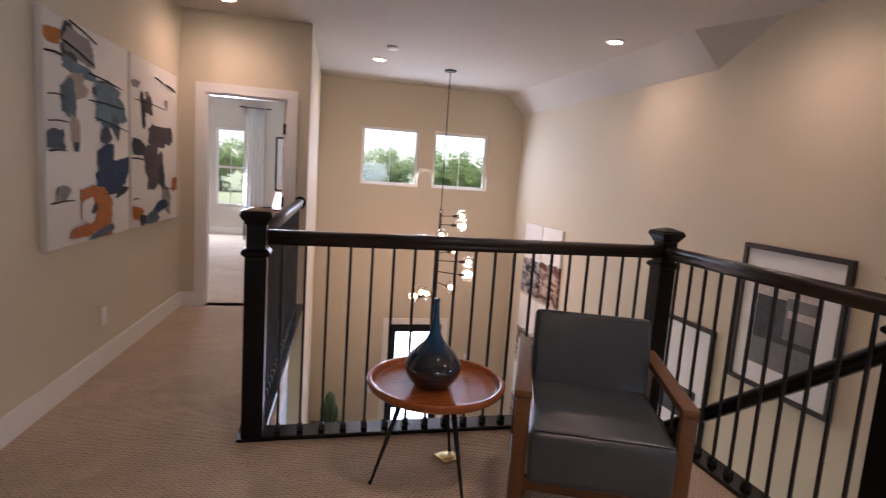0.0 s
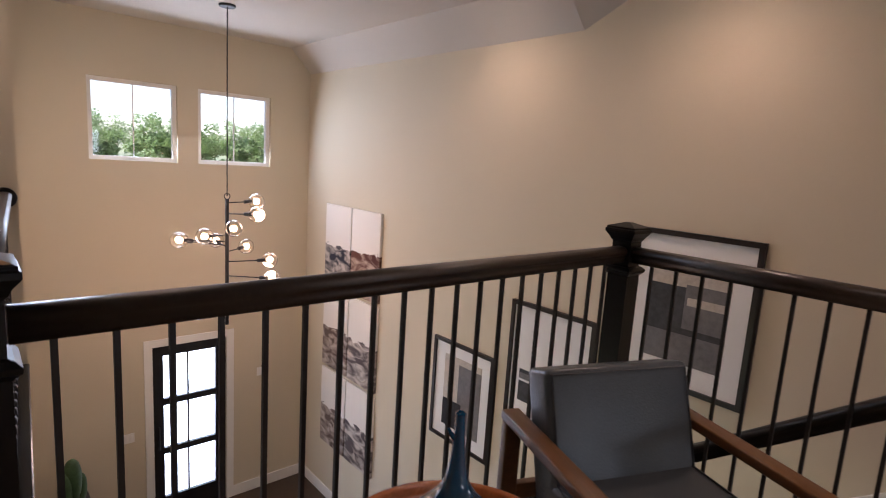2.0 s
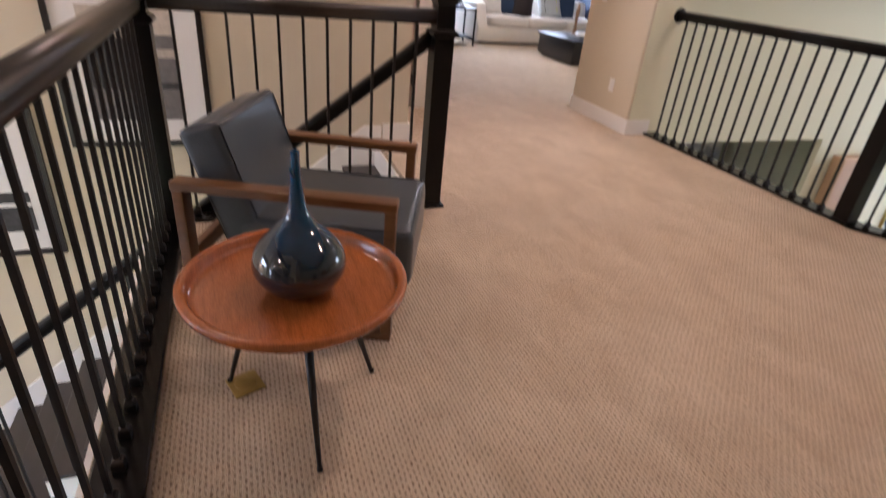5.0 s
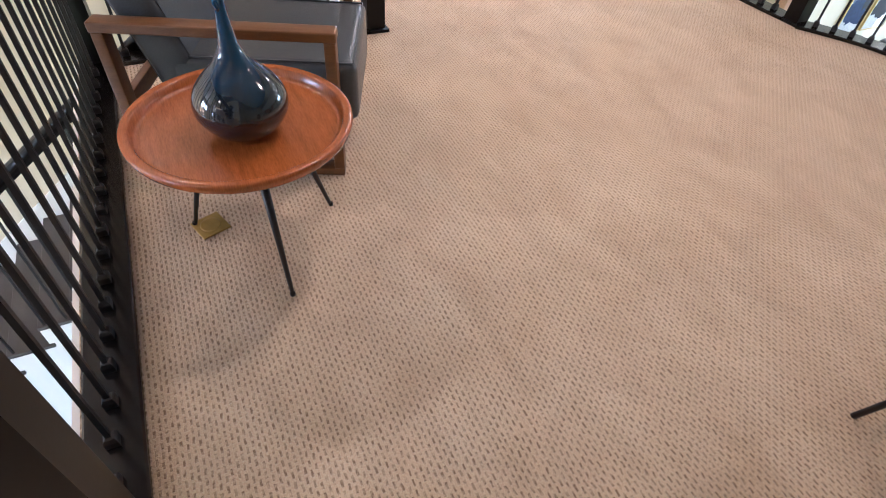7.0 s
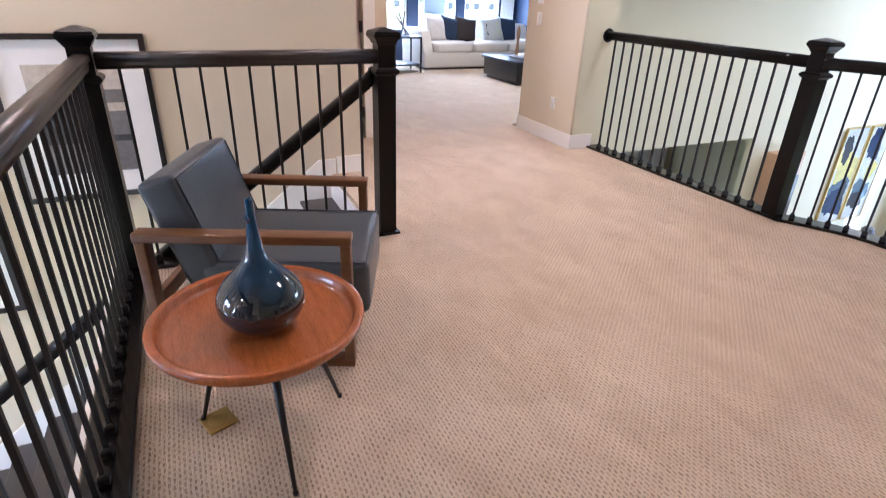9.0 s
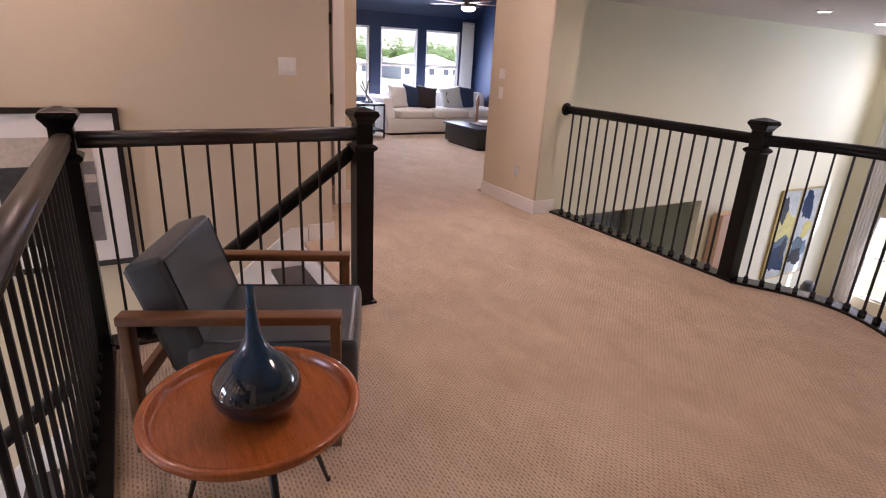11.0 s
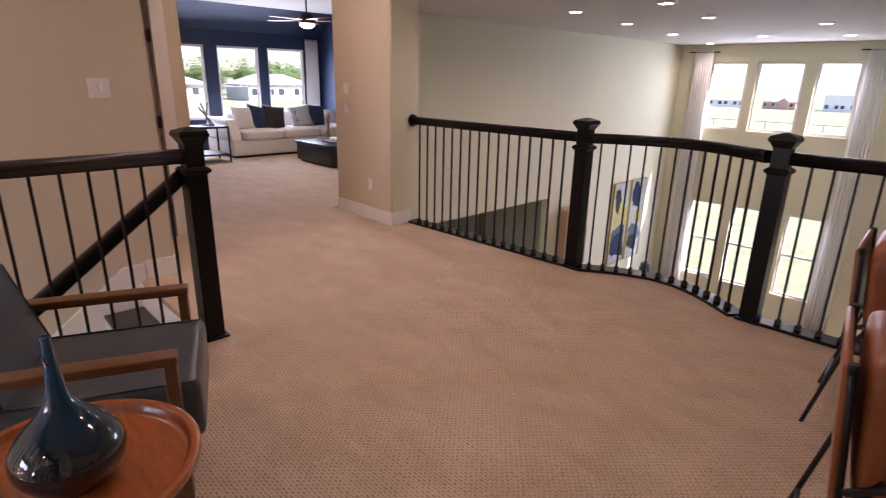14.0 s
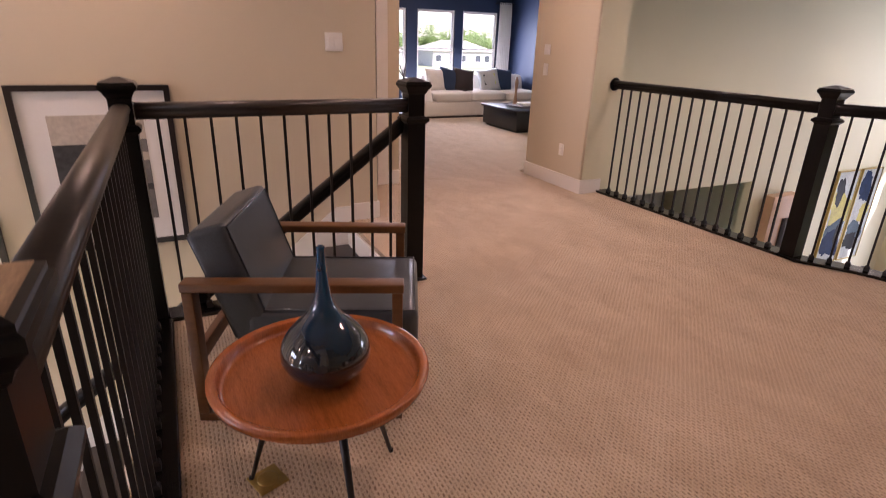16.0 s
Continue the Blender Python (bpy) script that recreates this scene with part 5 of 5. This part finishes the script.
for k in range(5):
    b = part("blade", soft_box(0.13, 0.66, -0.065, 0.065, 2.215, 2.225, 0.004, 1), CHAIRWOOD, fan)
    b.matrix_basis = pose(0, 0, 0, 0, 0, 30 + 72 * k)
hatch = thing("attic_hatch", "flush attic hatch with thin trim in the ceiling", "hatch", pose(5.55, -3.25, GC - 0.001))
part("panel", boxes((-0.72, 0.72, -0.34, 0.34, -0.008, 0)), CEIL, hatch)
part("trim_strip", boxes((-0.75, 0.75, -0.37, -0.345, -0.02, 0), (-0.75, 0.75, 0.345, 0.37, -0.02, 0), (-0.75, -0.725, -0.345, 0.345, -0.02, 0), (0.725, 0.75, -0.345, 0.345, -0.02, 0)), CEIL, hatch)


def curtain(name, label, axis, at, a0, a1, z0, z1, folds=7):
    """A pleated curtain panel on a short dark rod."""
    t = thing(name, label, "curtain")
    n = folds * 8
    bm = bmesh.new()
    rows_ = []
    for j in range(7):
        z = z0 + (z1 - z0) * j / 6
        row = []
        for i in range(n + 1):
            u = i / n
            off = 0.035 * math.sin(u * folds * 2 * math.pi + 0.4 * math.sin(j)) * (1 - 0.3 * j / 6)
            p = a0 + (a1 - a0) * (0.5 + (u - 0.5) * (1 - 0.10 * j / 6))
            row.append(bm.verts.new((p, at + off, z) if axis == "y" else (at + off, p, z)))
        rows_.append(row)
    for a, b in zip(rows_, rows_[1:]):
        for i in range(n):
            f = bm.faces.new((a[i], a[i + 1], b[i + 1], b[i]))
            f.smooth = True
    ob = part("panel", bm, SHEER, t)
    md = ob.modifiers.new("thickness", "SOLIDIFY")
    md.thickness = 0.004
    e = 0.09
    pts = [(a0 - e, at, z1 - 0.02), (a1 + e, at, z1 - 0.02)] if axis == "y" else [(at, a0 - e, z1 - 0.02), (at, a1 + e, z1 - 0.02)]
    part("rod", tube(pts, 0.012, 10), IRON, t)
    return t


curtain("curtain", "white floor-length curtain beside the tall windows", "y", YG + 0.09, 3.82, 4.22, FZ + 0.02, 2.03)
curtain("curtain", "white floor-length curtain beside the tall windows", "y", YG + 0.09, 1.0, 1.40, FZ + 0.02, 2.03)
curtain("curtain", "white curtain against the navy wall", "x", XS - 0.09, -6.95, -6.62, 0.02, 2.13)
curtain("curtain", "white curtain beside the bedroom window", "y", 8.11, -0.93, -0.56, 0.02, 2.40, 5)

# ---- bedroom things ----
t = thing("framed_print", "black-framed print on the bedroom wall", "picture", pose(-0.375, 8.199, 0.87))
part("frame", boxes((0, 0.03, -0.03, 0, 0, 1.02), (0.57, 0.6, -0.03, 0, 0, 1.02), (0.03, 0.57, -0.03, 0, 0, 0.03), (0.03, 0.57, -0.03, 0, 0.99, 1.02)), BLACKFRAME, t)
part("mat_board", boxes((0.03, 0.57, -0.015, -0.001, 0.03, 0.99)), PAPER, t)
part("print_field", boxes((0.13, 0.47, -0.018, -0.0155, 0.16, 0.86)), PLUM, t)
bc = thing("accent_chair", "tan accent chair with a dark seat in the bedroom", "chair", pose(-0.45, 7.35, 0, 0, 0, -60))
part("seat", cushion(0.55, 0.55, 0.1, 0.02, 8), BLACKLEATHER, bc).matrix_basis = pose(0, 0, 0.40)
part("backrest", cushion(0.52, 0.1, 0.42, 0.02, 8), TAN, bc).matrix_basis = pose(0, 0.27, 0.66, -10, 0, 0)
for sx in (-0.29, 0.29):
    part("arm", tube([(sx, 0.28, 0.58), (sx, -0.28, 0.58)], 0.018, 8), BLACKFRAME, bc)
    part("front_leg", tube([(sx, -0.28, 0.58), (sx, -0.28, 0.0)], 0.014, 8), BLACKFRAME, bc)
    part("back_leg", tube([(sx, 0.28, 0.58), (sx, 0.30, 0.0)], 0.014, 8), BLACKFRAME, bc)

# ---- great room things ----
GILT = mat("gilt_frame", (0.50, 0.38, 0.14), 0.4, metal=0.7, vary=0.15, scale=20)
YEL = mat("yellow_paint", (0.60, 0.52, 0.10), 0.6, vary=0.3, scale=8)
MIST = mat("pale_blue_grey_paint", (0.50, 0.53, 0.50), 0.7, vary=0.25, scale=5, grain=40)
for ya, seeds in ((-10.44, 41), (-11.10, 61)):
    art = thing("large_painting", "tall gilt-framed abstract painting in yellow, teal and black", "painting", pose(XG - 0.002, ya, -2.08), "pair of tall paintings")
    part("canvas", boxes((-0.035, 0.0, 0.015, 0.575, 0.015, 1.635)), MIST, art)
    part("frame", boxes((-0.045, 0.0, 0.0, 0.015, 0.0, 1.65), (-0.045, 0.0, 0.575, 0.59, 0.0, 1.65), (-0.045, 0.0, 0.015, 0.575, 0.0, 0.015), (-0.045, 0.0, 0.015, 0.575, 1.635, 1.65)), GILT, art)
    marks = ((0.30, 0.95, 0.24, 0.34, YEL, 0.7), (0.42, 1.30, 0.12, 0.22, BLOT, 0.9), (0.30, 0.62, 0.24, 0.16, TEAL, 0.7), (0.30, 0.36, 0.25, 0.24, DEEP, 0.7), (0.16, 0.55, 0.07, 0.22, BLOT, 0.9)) if seeds == 41 else ((0.36, 1.32, 0.17, 0.26, DEEP, 0.8), (0.22, 0.86, 0.14, 0.16, YEL, 0.8), (0.32, 0.52, 0.22, 0.18, TEAL, 0.7), (0.36, 0.34, 0.19, 0.16, BLOT, 0.8))
    for k, (cy, cz, ry, rz, m, sq) in enumerate(marks):
        ob = part("paint_patch", blob(0.59 - cy, cz, ry, rz, seeds + k, 0.0365 + 0.0006 * k, 48, 0.3, (0.57, 1.63), 0, sq), m, art)
        ob.matrix_basis = pose(0, 0.59, 0, 0, 0, -90)
# stand-in for a doorway: the warm light inside is the body's tan colour
con = thing("console_cabinet", "tan block standing in for a warm-lit doorway, dark carved wooden front below", "cabinet", pose(4.3, -8.37, FZ))
part("body", soft_box(0.0, 0.17, -0.32, 0.32, 0.06, 2.6, 0.01, 2), mat("warm_lit_tan", (0.50, 0.32, 0.19), 0.5, vary=0.12, scale=3), con)
for k in range(3):
    part("drawer", soft_box(-0.02, -0.001, -0.3 if k else -0.28, 0.02, 0.12 + 0.72 * k, 0.80 + 0.72 * k, 0.004, 1), BLACKFRAME, con)
part("plinth", boxes((0.01, 0.16, -0.3, 0.3, 0, 0.06)), BLACKFRAME, con)
pt = thing("ribbed_vase", "dark ribbed vase on a low console", "vase", pose(4.2, -11.0, FZ + 0.62))
part("body", lathe([(0.08, 0.0), (0.13, 0.06), (0.14, 0.09), (0.13, 0.12), (0.142, 0.16), (0.13, 0.2), (0.135, 0.24), (0.12, 0.28), (0.125, 0.32), (0.1, 0.36), (0.105, 0.4), (0.07, 0.44)], 24), GREY, pt)
lc = thing("low_console", "low pale console below the painting", "console", pose(4.2, -10.7, FZ))
part("top", soft_box(-0.25, 0.25, -0.9, 0.9, 0.56, 0.62, 0.006, 1), OAK, lc)
part("side_panel", soft_box(-0.24, 0.24, -0.88, -0.83, 0, 0.56, 0.004, 1), OAK, lc)
part("side_panel", soft_box(-0.24, 0.24, 0.83, 0.88, 0, 0.56, 0.004, 1), OAK, lc)

# cabinets past the low opening
CAB = mat("grey_cabinet_front", (0.58, 0.59, 0.61), 0.45, vary=0.06, scale=3)
for k in range(6):
    cb = thing("tall_cabinet", "tall grey cabinet past the low opening", "cabinet", pose(6.9, -4.4 - 0.72 * k, FZ), "grey cabinets")
    part("body", boxes((0, 0.6, -0.7, 0, 0.1, 2.7)), CAB, cb)
    part("door", soft_box(-0.02, -0.002, -0.345, -0.01, 0.12, 2.66, 0.003, 1), CAB, cb)
    part("door", soft_box(-0.02, -0.002, -0.69, -0.355, 0.12, 2.66, 0.003, 1), CAB, cb)
    part("handle", tube([(-0.04, -0.32, 1.2), (-0.04, -0.32, 1.5)], 0.006, 8), IRON, cb)

# ---- foyer floor things ----
LEAF = mat("cactus_green", (0.05, 0.11, 0.035), 0.5, vary=0.3, scale=12)
bench = thing("foyer_bench", "dark low bench against the foyer wall", "bench", pose(0.62, 4.75, FZ))
part("top", soft_box(-0.22, 0.22, -0.6, 0.6, 0.72, 0.77, 0.006, 1), BLACKFRAME, bench)
for sy in (-0.55, 0.55):
    part("leg_panel", boxes((-0.2, 0.2, sy - 0.02, sy + 0.02, 0, 0.72)), BLACKFRAME, bench)
pot = thing("potted_cactus", "green cactus in a white pot on the dark bench", "plant", pose(0.66, 4.95, FZ + 0.771))
part("pot", lathe([(0.06, 0), (0.075, 0.02), (0.085, 0.16), (0.078, 0.165), (0.07, 0.15)], 24), PLASTIC, pot)
for k, (x, y, s) in enumerate(((0, 0, 1.0), (0.07, 0.03, 0.7), (-0.07, -0.04, 0.8))):
    part("stem", lathe(smooth_profile([(0.03 * s, 0.12), (0.075 * s, 0.28 * s), (0.085 * s, 0.45 * s), (0.06 * s, 0.58 * s), (0.01, 0.63 * s)]), 16), LEAF, pot).matrix_basis = pose(x, y, 0, 0, 0, 0)

# ---- outside: trees, houses, fence ----
BARK = mat("bark", (0.12, 0.09, 0.06), 0.9, vary=0.3, scale=6, bump=0.3)
FOLI = mat("tree_leaves", (0.26, 0.36, 0.15), 0.7, vary=0.35, scale=0.7, grain=6)
lnt = FOLI.node_tree
thru = lnt.nodes.new("ShaderNodeBsdfTranslucent")
thru.inputs[0].default_value = (0.30, 0.42, 0.14, 1)
both = lnt.nodes.new("ShaderNodeMixShader")
both.inputs[0].default_value = 0.45
lnt.links.new(lnt.nodes["Principled BSDF"].outputs[0], both.inputs[1])
lnt.links.new(thru.outputs[0], both.inputs[2])
lnt.links.new(both.outputs[0], lnt.nodes["Material Output"].inputs[0])


def tree(m, seed, h=9.0):
    rnd = random.Random(seed)
    t = thing("tree", "leafy green tree beyond the lawn", "tree", m, "trees around the house")
    tr = tube([(0, 0, 0), (0.1, 0, h * 0.25), (0.05, 0.1, h * 0.5), (0.1, 0, h * 0.75)], 0.25, 8, 0.07)
    part("trunk", tr, BARK, t)
    for k in range(5):
        a = k * 1.256 + rnd.uniform(-0.3, 0.3)
        z = h * (0.3 + 0.08 * k)
        part("limb", tube([(0.05, 0, z), (math.cos(a) * 1.2, math.sin(a) * 1.2, z + 0.9), (math.cos(a) * 2.2, math.sin(a) * 2.2, z + 1.5)], 0.09, 6, 0.03), BARK, t)
    verts, faces = [], []
    clumps = [(rnd.gauss(0, 1.5), rnd.gauss(0, 1.5), h * 0.54 + rnd.gauss(0, h * 0.17), rnd.uniform(0.8, 1.4)) for _ in range(34)]
    for cx, cy, cz, cr in clumps:
        for _ in range(110):
            d = Vector((rnd.gauss(0, 1), rnd.gauss(0, 1), rnd.gauss(0, 1))).normalized() * cr * rnd.uniform(0.55, 1.05)
            c = Vector((cx, cy, cz)) + d
            u = Vector((rnd.gauss(0, 1), rnd.gauss(0, 1), rnd.gauss(0, 1))).normalized()
            w = u.orthogonal().normalized()
            s = rnd.uniform(0.15, 0.27)
            i = len(verts)
            verts += [c - u * s, c + w * s * 0.6, c + u * s, c - w * s * 0.6]
            faces.append((i, i + 1, i + 2, i + 3))
    me = bpy.data.meshes.new("crown")
    me.from_pydata(verts, [], faces)
    me.materials.append(FOLI)
    o = new("crown", me)
    o.parent = t
    return t


GZ0 = FZ - 0.25
t1 = tree(pose(-6, 90, GZ0), 5, 8.5)
t2 = tree(pose(2, 88, GZ0), 6, 9.0)
rnd = random.Random(3)
k = 0
for x in range(-58, 74, 3):
    k += 1
    copy_thing(t1 if k % 2 else t2, pose(x + rnd.uniform(-1, 1), 92 + rnd.uniform(-6, 8), GZ0, 0, 0, rnd.uniform(0, 360)))
for y in range(-118, 12, 5):
    k += 1
    copy_thing(t1 if k % 2 else t2, pose(128 + rnd.uniform(-4, 8), y, GZ0, 0, 0, rnd.uniform(0, 360)) @ Matrix.Diagonal((1.35, 1.35, rnd.uniform(0.72, 0.95), 1)))
for x, y in ((-20, -262), (30, -268), (104, -262), (122, -256)):
    copy_thing(t2, pose(x, y, GZ0 - 4.0, 0, 0, rnd.uniform(0, 360)))

BRICKRED = mat("red_brick_house", (0.55, 0.34, 0.27), 0.8, vary=0.2, scale=2)
STONEW = mat("pale_house_wall", (0.50, 0.48, 0.45), 0.8, vary=0.08, scale=2)
PALEH = mat("white_siding", (0.80, 0.78, 0.74), 0.8, vary=0.06, scale=2)
ROOFG = mat("pale_grey_roof", (0.36, 0.33, 0.30), 0.8, vary=0.15, scale=3)
DARKPANE = mat("dark_window_pane", (0.05, 0.06, 0.07), 0.1)


def house(m, w, d, h, wallm, label, rise=0.28, gable=False):
    t = thing("house", label, "house", m, "neighbouring houses")
    part("wall", boxes((-w / 2, w / 2, -d / 2, d / 2, 0, h)), wallm, t)
    bm = bmesh.new()
    e, r = 0.5, h + d * rise
    b = [bm.verts.new(p) for p in ((-w / 2 - e, -d / 2 - e, h), (w / 2 + e, -d / 2 - e, h), (w / 2 + e, d / 2 + e, h), (-w / 2 - e, d / 2 + e, h))]
    a, c = bm.verts.new((-w / 2 + d * 0.4, 0, r)), bm.verts.new((w / 2 - d * 0.4, 0, r))
    bm.faces.new((b[0], b[1], c, a))
    bm.faces.new((b[2], b[3], a, c))
    bm.faces.new((b[1], b[2], c))
    bm.faces.new((b[3], b[0], a))
    bm.faces.new((b[3], b[2], b[1], b[0]))
    part("roof", bm, ROOFG, t)
    if gable:
        g = w * 0.16
        bm = bmesh.new()
        f = [bm.verts.new((gx, -d / 2 - 1.2, gz)) for gx, gz in ((g - 1.9, 0), (g + 1.9, 0), (g + 1.9, h), (g, h + 1.5), (g - 1.9, h))]
        k_ = [bm.verts.new((v.co.x, -d / 2 + 3, v.co.z)) for v in f]
        bm.faces.new(f)
        bm.faces.new(k_[::-1])
        for i in range(5):
            bm.faces.new((f[(i + 1) % 5], f[i], k_[i], k_[(i + 1) % 5]))
        part("gable", bm, wallm, t)
    for i in range(5):
        x = -w / 2 + w * (i + 0.5) / 5 + (0.4 if i % 2 else -0.2)
        wd = part("window", boxes((x - 0.7, x + 0.7, -d / 2 - 0.06, -d / 2 + 0.02, 0.9, 2.3)), WHITE, t)
        part("pane", boxes((x - 0.6, x + 0.6, -d / 2 - 0.08, -d / 2 - 0.05, 1.0, 2.2)), DARKPANE, wd)
    return t


house(pose(105, -53.5, GZ0, 0, 0, -90), 13.5, 10, 2.9, STONEW, "pale single-storey house with a light grey hip roof", 0.2)
house(pose(110, -36, GZ0, 0, 0, -90), 13, 10, 2.6, STONEW, "pale single-storey house with a light grey hip roof", 0.17)
house(pose(64.5, -240, GZ0 - 4.0, 0, 0, 180), 11, 9, 2.7, BRICKRED, "red brick house with a grey hip roof", 0.22, True)
house(pose(83, -240, GZ0 - 4.0, 0, 0, 180), 14, 10, 2.7, PALEH, "pale single-storey house across the lawn", 0.12)
house(pose(45, -243, GZ0 - 4.0, 0, 0, 180), 12, 9, 5.6, PALEH, "pale two-storey house across the lawn", 0.1)
fence = thing("fence", "thin dark wire fence across the lawn", "fence")
for i in range(24):
    x = -14 + i * 2.8
    part("post", boxes((x - 0.03, x + 0.03, -70.03, -69.97, GZ0 - 0.2, GZ0 + 0.95)), IRON, fence)
part("rail", boxes((-14, 51, -70.015, -69.985, GZ0 + 0.86, GZ0 + 0.9)), IRON, fence)
